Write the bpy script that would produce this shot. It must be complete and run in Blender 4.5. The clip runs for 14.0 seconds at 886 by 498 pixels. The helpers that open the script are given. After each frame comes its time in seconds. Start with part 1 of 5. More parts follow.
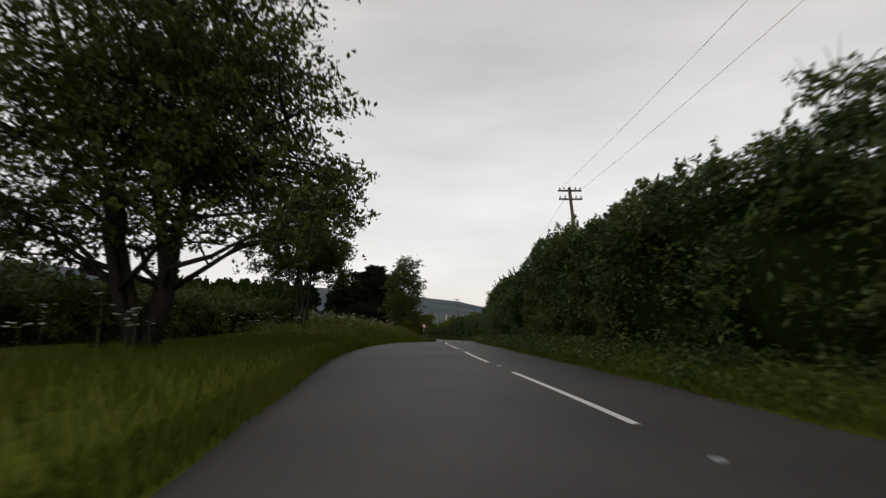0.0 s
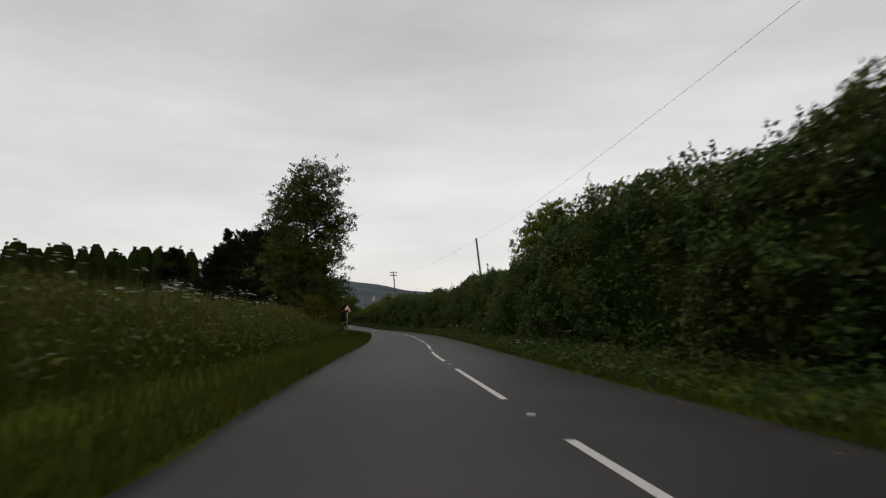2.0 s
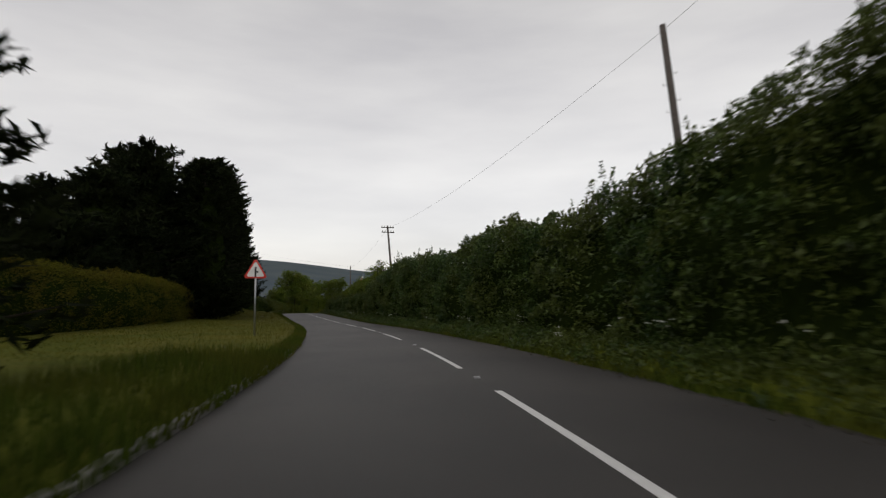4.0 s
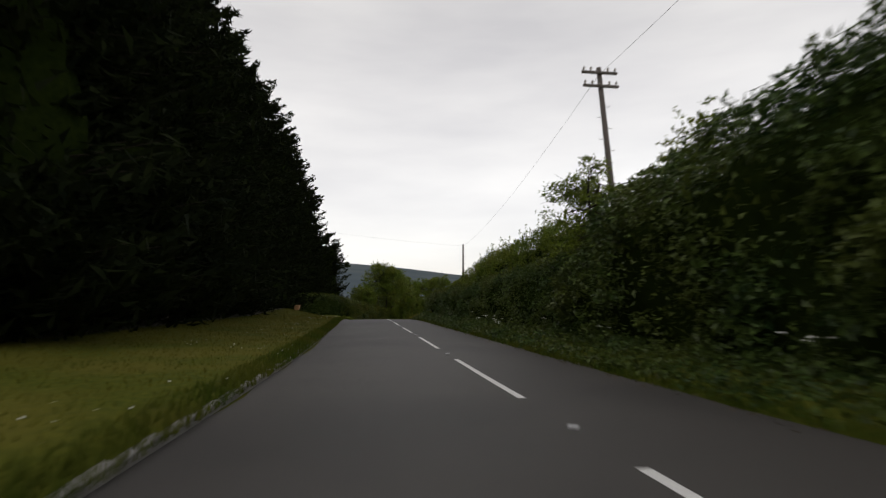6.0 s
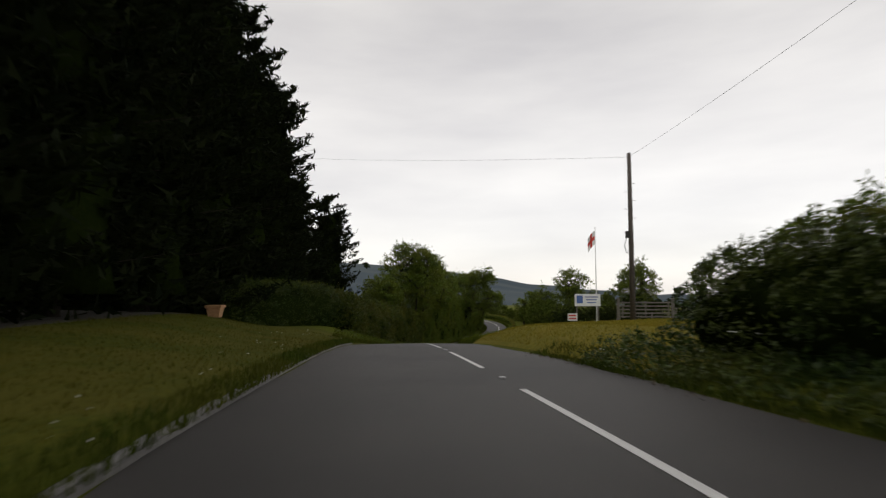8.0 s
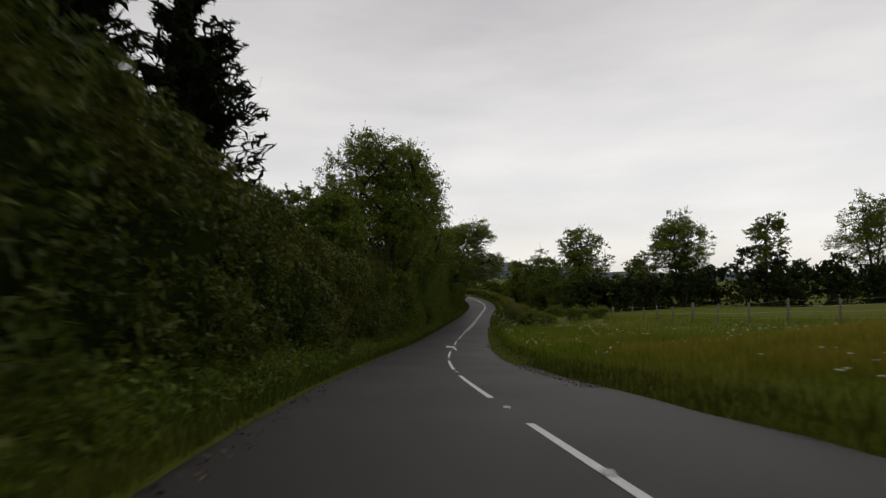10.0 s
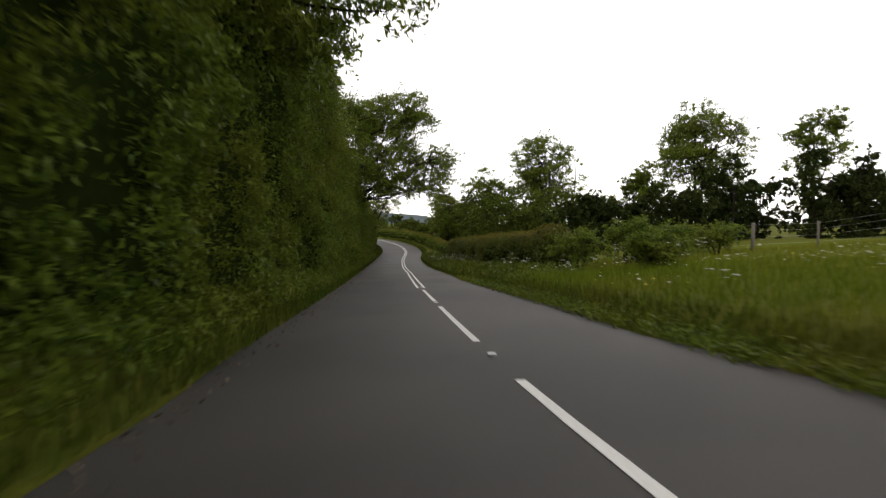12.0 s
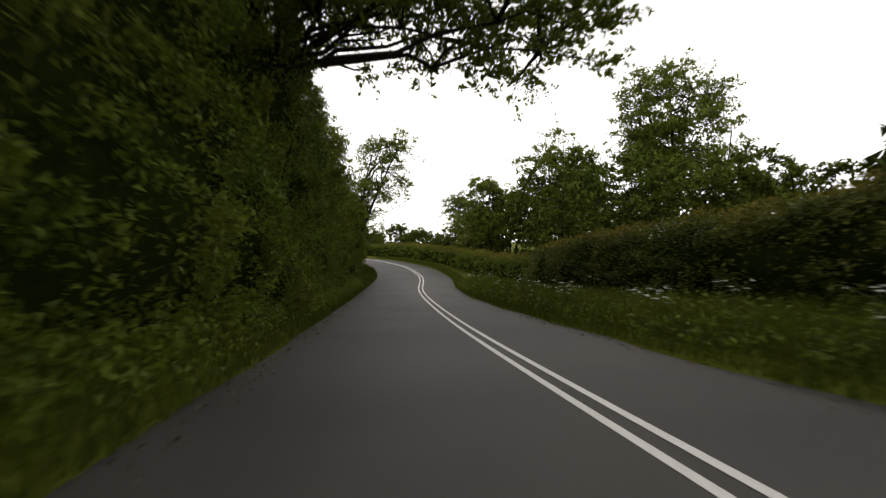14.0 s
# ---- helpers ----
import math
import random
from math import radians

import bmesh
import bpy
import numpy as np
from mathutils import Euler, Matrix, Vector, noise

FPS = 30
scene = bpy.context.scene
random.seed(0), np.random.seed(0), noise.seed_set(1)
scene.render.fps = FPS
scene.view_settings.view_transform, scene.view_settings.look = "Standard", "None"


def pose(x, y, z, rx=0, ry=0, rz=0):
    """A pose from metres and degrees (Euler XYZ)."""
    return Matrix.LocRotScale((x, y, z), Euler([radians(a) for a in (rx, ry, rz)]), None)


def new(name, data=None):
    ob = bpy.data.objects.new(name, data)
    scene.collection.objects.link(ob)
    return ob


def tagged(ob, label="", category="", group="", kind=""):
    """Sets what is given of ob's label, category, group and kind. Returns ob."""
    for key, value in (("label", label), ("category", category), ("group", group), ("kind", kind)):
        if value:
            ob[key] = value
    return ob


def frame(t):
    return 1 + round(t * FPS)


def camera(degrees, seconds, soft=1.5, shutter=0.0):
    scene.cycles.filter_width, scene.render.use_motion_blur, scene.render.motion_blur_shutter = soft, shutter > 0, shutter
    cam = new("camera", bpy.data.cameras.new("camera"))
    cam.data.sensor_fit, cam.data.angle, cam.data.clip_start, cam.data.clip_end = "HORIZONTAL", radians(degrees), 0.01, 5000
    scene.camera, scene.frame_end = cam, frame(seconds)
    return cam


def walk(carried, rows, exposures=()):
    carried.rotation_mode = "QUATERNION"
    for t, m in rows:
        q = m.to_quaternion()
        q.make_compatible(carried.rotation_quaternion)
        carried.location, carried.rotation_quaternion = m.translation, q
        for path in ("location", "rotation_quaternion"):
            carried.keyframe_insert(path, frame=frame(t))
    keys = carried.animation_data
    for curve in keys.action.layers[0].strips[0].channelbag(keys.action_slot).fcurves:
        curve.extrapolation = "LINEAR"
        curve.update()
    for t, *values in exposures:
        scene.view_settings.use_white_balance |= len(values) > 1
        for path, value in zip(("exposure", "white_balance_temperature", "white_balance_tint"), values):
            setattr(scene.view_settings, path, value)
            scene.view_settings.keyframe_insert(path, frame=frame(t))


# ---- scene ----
cam = camera(78.0, 14.0, soft=1.25, shutter=0.18)
PATH = [
    (0.0, 0.000, 0.000, 1.200, 96.66, 0.0, 10.69),
    (0.5, -3.019, 10.311, 1.137, 96.65, 0.0, 8.66),
    (1.0, -5.645, 20.735, 0.906, 96.28, 0.0, 6.48),
    (1.5, -7.877, 31.257, 0.550, 95.76, 0.0, 4.34),
    (2.0, -9.749, 41.854, 0.106, 94.98, 0.0, 2.54),
    (2.5, -11.310, 52.508, -0.404, 94.32, 0.0, 1.02),
    (3.0, -12.646, 63.199, -0.956, 94.08, 0.0, 0.19),
    (3.5, -13.937, 73.901, -1.505, 93.94, 0.0, 0.57),
    (4.0, -15.400, 84.587, -2.018, 93.80, 0.0, 2.03),
    (4.5, -17.221, 95.223, -2.499, 93.66, 0.0, 4.38),
    (5.0, -19.542, 105.766, -2.977, 93.53, 0.0, 7.20),
    (5.5, -22.458, 116.167, -3.471, 93.76, 0.0, 10.38),
    (6.0, -25.837, 126.434, -3.955, 94.31, 0.0, 12.30),
    (6.5, -29.442, 136.630, -4.372, 94.68, 0.0, 13.28),
    (7.0, -33.183, 146.784, -4.694, 94.82, 0.0, 13.96),
    (7.5, -37.014, 156.908, -4.944, 95.06, 0.0, 14.33),
    (8.0, -40.878, 167.022, -5.202, 94.48, 0.0, 14.33),
    (8.5, -44.712, 177.150, -5.576, 93.90, 0.0, 13.96),
    (9.0, -48.442, 187.318, -6.166, 93.33, 0.0, 13.14),
    (9.5, -51.976, 197.559, -7.014, 92.75, 0.0, 11.73),
    (10.0, -55.194, 207.905, -8.096, 92.18, 0.0, 9.59),
    (10.5, -57.946, 218.386, -9.343, 90.12, 0.0, 6.58),
    (11.0, -60.138, 229.001, -10.634, 87.90, 0.0, 3.60),
    (11.2, -60.856, 233.277, -11.129, 85.20, 0.0, 2.41),
    (11.3, -61.182, 235.421, -11.365, 83.80, 0.0, 1.83),
    (11.5, -61.770, 239.718, -11.812, 81.99, 0.0, 0.76),
    (11.6, -62.036, 241.870, -12.023, 82.24, 0.0, 0.20),
    (11.8, -62.527, 246.180, -12.415, 84.00, 0.0, -0.48),
    (12.0, -62.970, 250.495, -12.771, 87.31, 0.0, -1.03),
    (12.5, -63.989, 261.294, -13.536, 88.83, 0.0, -1.38),
    (13.0, -64.982, 272.097, -14.200, 89.14, 0.0, -1.34),
    (13.5, -65.966, 282.903, -14.833, 89.53, 0.0, -1.35),
    (14.0, -66.932, 293.712, -15.462, 90.42, 0.0, -1.57),
]
walk(cam, [(t, pose(*p)) for t, *p in PATH],
     exposures=[(0.0, -0.08, 6720, 12), (1.5, -0.15, 6660, 12), (3.0, -0.2, 6620, 12), (5.3, 0.06, 6620, 12), (7.5, 0.12, 6720, 12), (9.5, -0.12, 6700, 12), (10.9, 0.05, 6700, 12), (11.6, 0.65, 6800, 12),
                (12.0, 0.9, 6850, 12), (12.6, 0.74, 6800, 12), (13.0, 0.7, 6850, 12), (14.0, 0.8, 6950, 12)])

# ---------------------------------------------------------------- sky and light
SUN_ELEV, SUN_AZ = 48.0, 200.0
world = bpy.data.worlds.new("overcast_sky")
scene.world = world
world.use_nodes = True
wt = world.node_tree
wt.nodes.clear()


def wn(kind, **vals):
    n = wt.nodes.new(kind)
    for k, v in vals.items():
        n.inputs[k].default_value = v
    return n


sky = wt.nodes.new("ShaderNodeTexSky")
sky.sky_type = "NISHITA"
sky.sun_disc = False
sky.dust_density = 0.6
sky.sun_elevation = radians(SUN_ELEV)
sky.sun_rotation = radians(SUN_AZ)
tc = wt.nodes.new("ShaderNodeTexCoord")
stretch = wt.nodes.new("ShaderNodeMapping")
stretch.inputs["Scale"].default_value = (1.0, 1.3, 4.5)
cloud = wn("ShaderNodeTexNoise", Scale=1.9, Detail=6.0, Roughness=0.5)
ramp = wt.nodes.new("ShaderNodeValToRGB")
ramp.color_ramp.elements[0].position, ramp.color_ramp.elements[0].color = 0.30, (0.570, 0.56, 0.556, 1)
ramp.color_ramp.elements[1].position, ramp.color_ramp.elements[1].color = 0.66, (0.795, 0.785, 0.752, 1)
bg_cloud = wn("ShaderNodeBackground", Strength=0.82)
bg_sky = wn("ShaderNodeBackground", Strength=0.05)
veil = wn("ShaderNodeHueSaturation", Saturation=0.35)
split = wt.nodes.new("ShaderNodeSeparateXYZ")
# added dimming towards the unseen zenith, to lessen the light on leaves and road
thick = wn("ShaderNodeMapRange", **{"From Min": 0.34, "From Max": 0.98, "To Min": 1.0, "To Max": 0.55})
zenith_dim = wt.nodes.new("ShaderNodeMix")
zenith_dim.data_type, zenith_dim.blend_type = "RGBA", "MULTIPLY"
zenith_dim.inputs[0].default_value = 1.0
add = wt.nodes.new("ShaderNodeAddShader")
wout = wt.nodes.new("ShaderNodeOutputWorld")
for a, b in ((tc.outputs["Generated"], stretch.inputs["Vector"]), (stretch.outputs[0], cloud.inputs["Vector"]),
             (cloud.outputs["Fac"], ramp.inputs["Fac"]), (ramp.outputs["Color"], zenith_dim.inputs[6]), (tc.outputs["Generated"], split.inputs[0]),
             (split.outputs["Z"], thick.inputs["Value"]), (thick.outputs[0], zenith_dim.inputs[7]), (zenith_dim.outputs[2], bg_cloud.inputs["Color"]),
             (sky.outputs["Color"], veil.inputs["Color"]), (veil.outputs["Color"], bg_sky.inputs["Color"]), (bg_cloud.outputs[0], add.inputs[0]),
             (bg_sky.outputs[0], add.inputs[1]), (add.outputs[0], wout.inputs["Surface"])):
    wt.links.new(a, b)
sun_data = bpy.data.lights.new("sun", "SUN")
sun_data.energy, sun_data.angle, sun_data.color = 0.5, radians(40), (1.0, 0.97, 0.93)
sun = new("sun", sun_data)
sun.matrix_world = pose(0, 0, 60, 90 - SUN_ELEV, 0, 180 - SUN_AZ)

# ---------------------------------------------------------------- materials


def material(name, dark, light, scale=4.0, rough=0.7, bump=0.3, bump_scale=40.0, island=0.0, through_light=0.0,
             metal=0.0, detail=5.0, coarse=None, objrand=False, spec=0.5):
    """Two-scale procedural surface: fine grain between two colours, a coarse tint, relief; island: variation from leaf to leaf."""
    m = bpy.data.materials.new(name)
    m.use_nodes = True
    t = m.node_tree
    bs = t.nodes["Principled BSDF"]
    bs.inputs["Roughness"].default_value = rough
    bs.inputs["Metallic"].default_value = metal
    bs.inputs["Specular IOR Level"].default_value = spec
    geo = t.nodes.new("ShaderNodeNewGeometry")
    n1 = t.nodes.new("ShaderNodeTexNoise")
    n1.inputs["Scale"].default_value, n1.inputs["Detail"].default_value = scale, detail
    t.links.new(geo.outputs["Position"], n1.inputs["Vector"])
    fac = n1.outputs["Fac"]
    if island:
        mx = t.nodes.new("ShaderNodeMix")
        mx.inputs[0].default_value = island
        t.links.new(fac, mx.inputs[2])
        if objrand:
            oi = t.nodes.new("ShaderNodeObjectInfo")
            t.links.new(oi.outputs["Random"], mx.inputs[3])
        else:
            t.links.new(geo.outputs["Random Per Island"], mx.inputs[3])
        fac = mx.outputs[0]
    cr = t.nodes.new("ShaderNodeValToRGB")
    cr.color_ramp.elements[0].position, cr.color_ramp.elements[0].color = 0.25, (*dark, 1)
    cr.color_ramp.elements[1].position, cr.color_ramp.elements[1].color = 0.78, (*light, 1)
    t.links.new(fac, cr.inputs["Fac"])
    col = cr.outputs["Color"]
    if coarse:
        n2 = t.nodes.new("ShaderNodeTexNoise")
        n2.inputs["Scale"].default_value, n2.inputs["Detail"].default_value = coarse[0], 3.0
        t.links.new(geo.outputs["Position"], n2.inputs["Vector"])
        r2 = t.nodes.new("ShaderNodeValToRGB")
        r2.color_ramp.elements[0].position, r2.color_ramp.elements[0].color = 0.40, (0, 0, 0, 1)
        r2.color_ramp.elements[1].position, r2.color_ramp.elements[1].color = 0.62, (1, 1, 1, 1)
        t.links.new(n2.outputs["Fac"], r2.inputs["Fac"])
        mc = t.nodes.new("ShaderNodeMix")
        mc.data_type = "RGBA"
        sc = t.nodes.new("ShaderNodeMath")
        sc.operation = "MULTIPLY"
        sc.inputs[1].default_value = coarse[2]
        t.links.new(r2.outputs["Color"], sc.inputs[0])
        t.links.new(sc.outputs[0], mc.inputs[0])
        t.links.new(col, mc.inputs[6])
        mc.inputs[7].default_value = (*coarse[1], 1)
        col = mc.outputs[2]
    t.links.new(col, bs.inputs["Base Color"])
    if bump:
        nb = t.nodes.new("ShaderNodeTexNoise")
        nb.inputs["Scale"].default_value, nb.inputs["Detail"].default_value = bump_scale, 4.0
        t.links.new(geo.outputs["Position"], nb.inputs["Vector"])
        bp = t.nodes.new("ShaderNodeBump")
        bp.inputs["Strength"].default_value, bp.inputs["Distance"].default_value = bump, 0.02
        t.links.new(nb.outputs["Fac"], bp.inputs["Height"])
        t.links.new(bp.outputs["Normal"], bs.inputs["Normal"])
    if through_light:
        tr = t.nodes.new("ShaderNodeBsdfTranslucent")
        t.links.new(col, tr.inputs["Color"])
        ms = t.nodes.new("ShaderNodeMixShader")
        ms.inputs[0].default_value = through_light
        t.links.new(bs.outputs[0], ms.inputs[1])
        t.links.new(tr.outputs[0], ms.inputs[2])
        t.links.new(ms.outputs[0], t.nodes["Material Output"].inputs["Surface"])
    return m


def leafy(name, dark, light, tint=(0.10, 0.09, 0.02), amount=0.35, scale=0.5, gloss=0.04, clear=0.28):
    """Leaves or blades; gloss: the shine of wet leaves; clear: how much light comes through them."""
    return material(name, dark, light, scale=2.2, rough=0.8 if gloss < 0.1 else 0.42, bump=0, island=0.5, through_light=clear,
                    coarse=(scale, tint, amount), spec=gloss)


ASPHALT = material("asphalt", (0.046, 0.042, 0.038), (0.080, 0.073, 0.067), scale=55, rough=0.62, bump=0.5, bump_scale=140, spec=0.25,
                   coarse=(0.22, (0.036, 0.033, 0.031), 0.8))
PAINT = material("road_paint", (0.55, 0.54, 0.52), (0.82, 0.81, 0.78), scale=30, rough=0.6, bump=0.3, bump_scale=90)
GRASS_GROUND = material("meadow_ground", (0.046, 0.064, 0.006), (0.118, 0.130, 0.013), scale=9, rough=0.95, bump=0.8, bump_scale=30, spec=0.05,
                        coarse=(0.06, (0.085, 0.082, 0.016), 0.5))
LAWN_GROUND = material("mown_ground", (0.038, 0.050, 0.006), (0.095, 0.100, 0.012), scale=7, rough=0.95, bump=0.6, bump_scale=30, spec=0.05,
                       coarse=(0.4, (0.115, 0.098, 0.018), 0.55))
HAY_GROUND = material("mown_hay_ground", (0.10, 0.095, 0.012), (0.21, 0.185, 0.026), scale=7, rough=0.95, bump=0.6, bump_scale=30, spec=0.05,
                      coarse=(0.4, (0.22, 0.17, 0.03), 0.5))
SOIL = material("dark_soil", (0.022, 0.018, 0.012), (0.05, 0.042, 0.028), scale=12, rough=0.95, bump=0.8, bump_scale=30)
GRASS = leafy("verge_grass", (0.024, 0.044, 0.006), (0.078, 0.108, 0.014), (0.105, 0.096, 0.016), 0.5, 0.35)
LAWN = leafy("lawn_grass", (0.038, 0.050, 0.006), (0.108, 0.108, 0.013), (0.145, 0.115, 0.020), 0.55, 0.45)
MEADOW = leafy("meadow_grass", (0.062, 0.100, 0.008), (0.165, 0.200, 0.018), (0.20, 0.17, 0.024), 0.45, 0.12)
# yellowish leaf, painted lighter to stand for skylight on clipped hedge tops
LIT_TOP_LEAF = leafy("lit_hedge_top", (0.070, 0.074, 0.012), (0.19, 0.165, 0.030), (0.20, 0.14, 0.03), 0.5, gloss=0.08, clear=0.4)
HAY = leafy("mown_hay", (0.115, 0.112, 0.012), (0.26, 0.225, 0.030), (0.29, 0.22, 0.035), 0.5, 0.5)
STRAW = leafy("seed_heads", (0.13, 0.09, 0.04), (0.24, 0.18, 0.09))
HEDGE_LEAF = leafy("hedge_leaf", (0.013, 0.032, 0.009), (0.076, 0.120, 0.027), (0.105, 0.110, 0.018), 0.45, 0.45, gloss=0.17)
BROWN_HEDGE_LEAF = leafy("brown_hedge_leaf", (0.040, 0.044, 0.005), (0.115, 0.108, 0.013), (0.11, 0.078, 0.013), 0.5)
OLIVE_HEDGE_LEAF = leafy("olive_hedge_leaf", (0.026, 0.044, 0.006), (0.090, 0.116, 0.016), (0.12, 0.104, 0.014), 0.5, gloss=0.12)
LANE_LEAF = leafy("lane_leaf", (0.040, 0.072, 0.009), (0.148, 0.205, 0.024), (0.175, 0.165, 0.020), 0.42, 0.4, gloss=0.10, clear=0.42)
TREE_LEAF = leafy("tree_leaf", (0.020, 0.036, 0.005), (0.070, 0.096, 0.012), (0.08, 0.080, 0.012), 0.4, gloss=0.14)
ASH_LEAF = leafy("ash_leaf", (0.046, 0.078, 0.009), (0.150, 0.195, 0.023), (0.165, 0.165, 0.022), 0.3, gloss=0.12, clear=0.45)
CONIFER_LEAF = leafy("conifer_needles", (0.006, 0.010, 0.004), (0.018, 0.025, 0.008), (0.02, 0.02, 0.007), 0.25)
THICKET_LEAF = leafy("thicket_leaf", (0.026, 0.044, 0.007), (0.092, 0.122, 0.018), (0.10, 0.102, 0.018), 0.3, 0.15)
FAR_LEAF = leafy("far_leaf", (0.011, 0.020, 0.006), (0.036, 0.050, 0.011), (0.04, 0.042, 0.011), 0.3, 0.1)
# near-black, so gaps between leaves show the shade as colour
CORE = material("shade_core", (0.007, 0.012, 0.003), (0.018, 0.026, 0.005), scale=6, rough=1.0, bump=0, spec=0.0)
BARK = material("bark", (0.015, 0.012, 0.009), (0.045, 0.038, 0.029), scale=8, rough=0.95, bump=0.9, bump_scale=22, spec=0.08)
POLE_WOOD = material("creosoted_wood", (0.045, 0.038, 0.032), (0.12, 0.10, 0.085), scale=14, rough=0.85, bump=0.5, bump_scale=40)
FLOWER = material("umbel_white", (0.48, 0.48, 0.42), (0.70, 0.70, 0.64), scale=40, rough=0.8, bump=0, island=0.5)
YELLOW = material("buttercup_yellow", (0.55, 0.42, 0.03), (0.75, 0.62, 0.06), scale=40, rough=0.7, bump=0, island=0.5)
STEM = material("stem_green", (0.05, 0.085, 0.02), (0.10, 0.13, 0.04), scale=9, rough=0.8, bump=0)
STEEL = material("galvanised_steel", (0.30, 0.30, 0.30), (0.46, 0.46, 0.46), scale=20, rough=0.45, metal=0.8, bump=0.1)
WIRE = material("cable_black", (0.02, 0.02, 0.02), (0.05, 0.05, 0.05), scale=10, rough=0.6, bump=0)
SIGN_WHITE = material("sign_white", (0.66, 0.66, 0.64), (0.80, 0.80, 0.78), scale=6, rough=0.4, bump=0.05)
SIGN_RED = material("sign_red", (0.50, 0.03, 0.02), (0.62, 0.05, 0.03), scale=6, rough=0.4, bump=0.05)
SIGN_BLACK = material("sign_black", (0.012, 0.012, 0.012), (0.03, 0.03, 0.03), scale=6, rough=0.5, bump=0.05)
TERRACOTTA = material("terracotta", (0.36, 0.19, 0.09), (0.55, 0.31, 0.16), scale=9, rough=0.85, bump=0.3)
FENCE_WOOD = material("weathered_wood", (0.08, 0.072, 0.06), (0.18, 0.165, 0.14), scale=12, rough=0.9, bump=0.6)
KERB = material("kerb_concrete", (0.15, 0.145, 0.135), (0.27, 0.26, 0.24), scale=16, rough=0.9, bump=0.5, island=0.3, objrand=True)
INSULATOR = material("porcelain", (0.20, 0.18, 0.16), (0.36, 0.33, 0.30), scale=8, rough=0.25, bump=0)
# distance haze is put into this colour: pale blue-grey over the fields
HILL = material("far_hill_haze", (0.080, 0.098, 0.108), (0.125, 0.145, 0.142), scale=0.012, rough=0.95, bump=0,
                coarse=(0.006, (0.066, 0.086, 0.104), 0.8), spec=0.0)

# ---------------------------------------------------------------- the line of the lane (driven line, metres)
ROUTE = [(-2.9, -40, 0.1), (1.6, -18, 0.05), (0, 0, 0), (-5.3, 19.28, -0.25), (-9.26, 38.88, -0.96), (-12.1, 58.68, -1.92), (-14.54, 78.53, -2.93),
         (-17.83, 98.25, -3.83), (-22.9, 117.59, -4.74), (-29.4, 136.5, -5.57), (-36.38, 155.24, -6.11), (-43.5, 173.93, -6.64),
         (-50.34, 192.72, -7.78), (-56.29, 211.82, -9.75), (-60.54, 231.35, -12.11), (-63.04, 251.19, -14.02),
         (-64.89, 271.1, -15.34), (-66.69, 291.02, -16.51), (-68.3, 311.0, -17.5), (-69.5, 331.0, -18.05), (-69.8, 345.0, -17.6),
         (-72.4, 358.0, -16.9), (-79.0, 374.0, -16.3), (-92.0, 392.0, -16.1), (-112.0, 410.0, -16.0), (-140.0, 430.0, -16.0), (-172.0, 448.0, -16.0)]
C_OFF = ((-40, 2.4), (0, 2.5), (22, 2.55), (45, 1.95), (65, 1.65), (78, 1.88), (95, 1.85), (136, 2.05), (170, 2.12), (195, 2.2), (216, 1.9),
         (232, 1.7), (248, 1.58), (264, 1.44), (276, 1.54), (282, 1.6), (300, 2.0), (330, 2.1), (500, 2.1))


def spline(rows, step=1.0):
    p = np.array([(2 * rows[0][k] - rows[1][k]) for k in range(3)], float)
    q = np.array([(2 * rows[-1][k] - rows[-2][k]) for k in range(3)], float)
    a = np.vstack([p, np.array(rows, float), q])
    out = []
    for i in range(1, len(a) - 2):
        for u in np.linspace(0, 1, 20, endpoint=False):
            out.append(0.5 * (2 * a[i] + (a[i + 1] - a[i - 1]) * u + (2 * a[i - 1] - 5 * a[i] + 4 * a[i + 1] - a[i + 2]) * u * u
                              + (3 * a[i] - a[i - 1] - 3 * a[i + 1] + a[i + 2]) * u ** 3))
    out.append(a[-2])
    return np.array(out)


LINE = spline(ROUTE)
SEG = np.concatenate([[0], np.cumsum(np.linalg.norm(np.diff(LINE[:, :2], axis=0), axis=1))])
SEG -= np.interp(0.0, LINE[:, 1], SEG)
TAN = np.gradient(LINE[:, :2], axis=0)
TAN /= np.linalg.norm(TAN, axis=1, keepdims=True)


def along(s):
    """Place on the driven line and the unit vector to the right of it, at the chainage s (arrays allowed)."""
    s = np.asarray(s, float)
    p = np.stack([np.interp(s, SEG, LINE[:, k]) for k in range(3)], -1)
    t = np.stack([np.interp(s, SEG, TAN[:, k]) for k in range(2)], -1)
    t /= np.linalg.norm(t, axis=-1, keepdims=True)
    return p, np.stack([t[..., 1], -t[..., 0]], -1)


def sstep(a, b, x):
    u = np.clip((x - a) / (b - a), 0, 1)
    return u * u * (3 - 2 * u)


def vnoise(p, seed=0):
    """Value noise in 0..1 at the points p (n, 3)."""
    p = np.asarray(p, float)
    i = np.floor(p).astype(np.int64)
    f = p - i
    f = f * f * (3 - 2 * f)
    out = 0.0
    for c in range(8):
        d = np.array([(c >> 0) & 1, (c >> 1) & 1, (c >> 2) & 1])
        k = i + d
        h = (k[:, 0] * 73856093) ^ (k[:, 1] * 19349663) ^ (k[:, 2] * 83492791) ^ (seed * 2654435)
        h = (h ^ (h >> 13)) * 1274126177
        h = ((h ^ (h >> 16)) & 0xFFFF) / 65535.0
        w = np.prod(np.where(d, f, 1 - f), axis=1)
        out = out + h * w
    return out


EDGE_L, EDGE_R = -1.95, 4.75


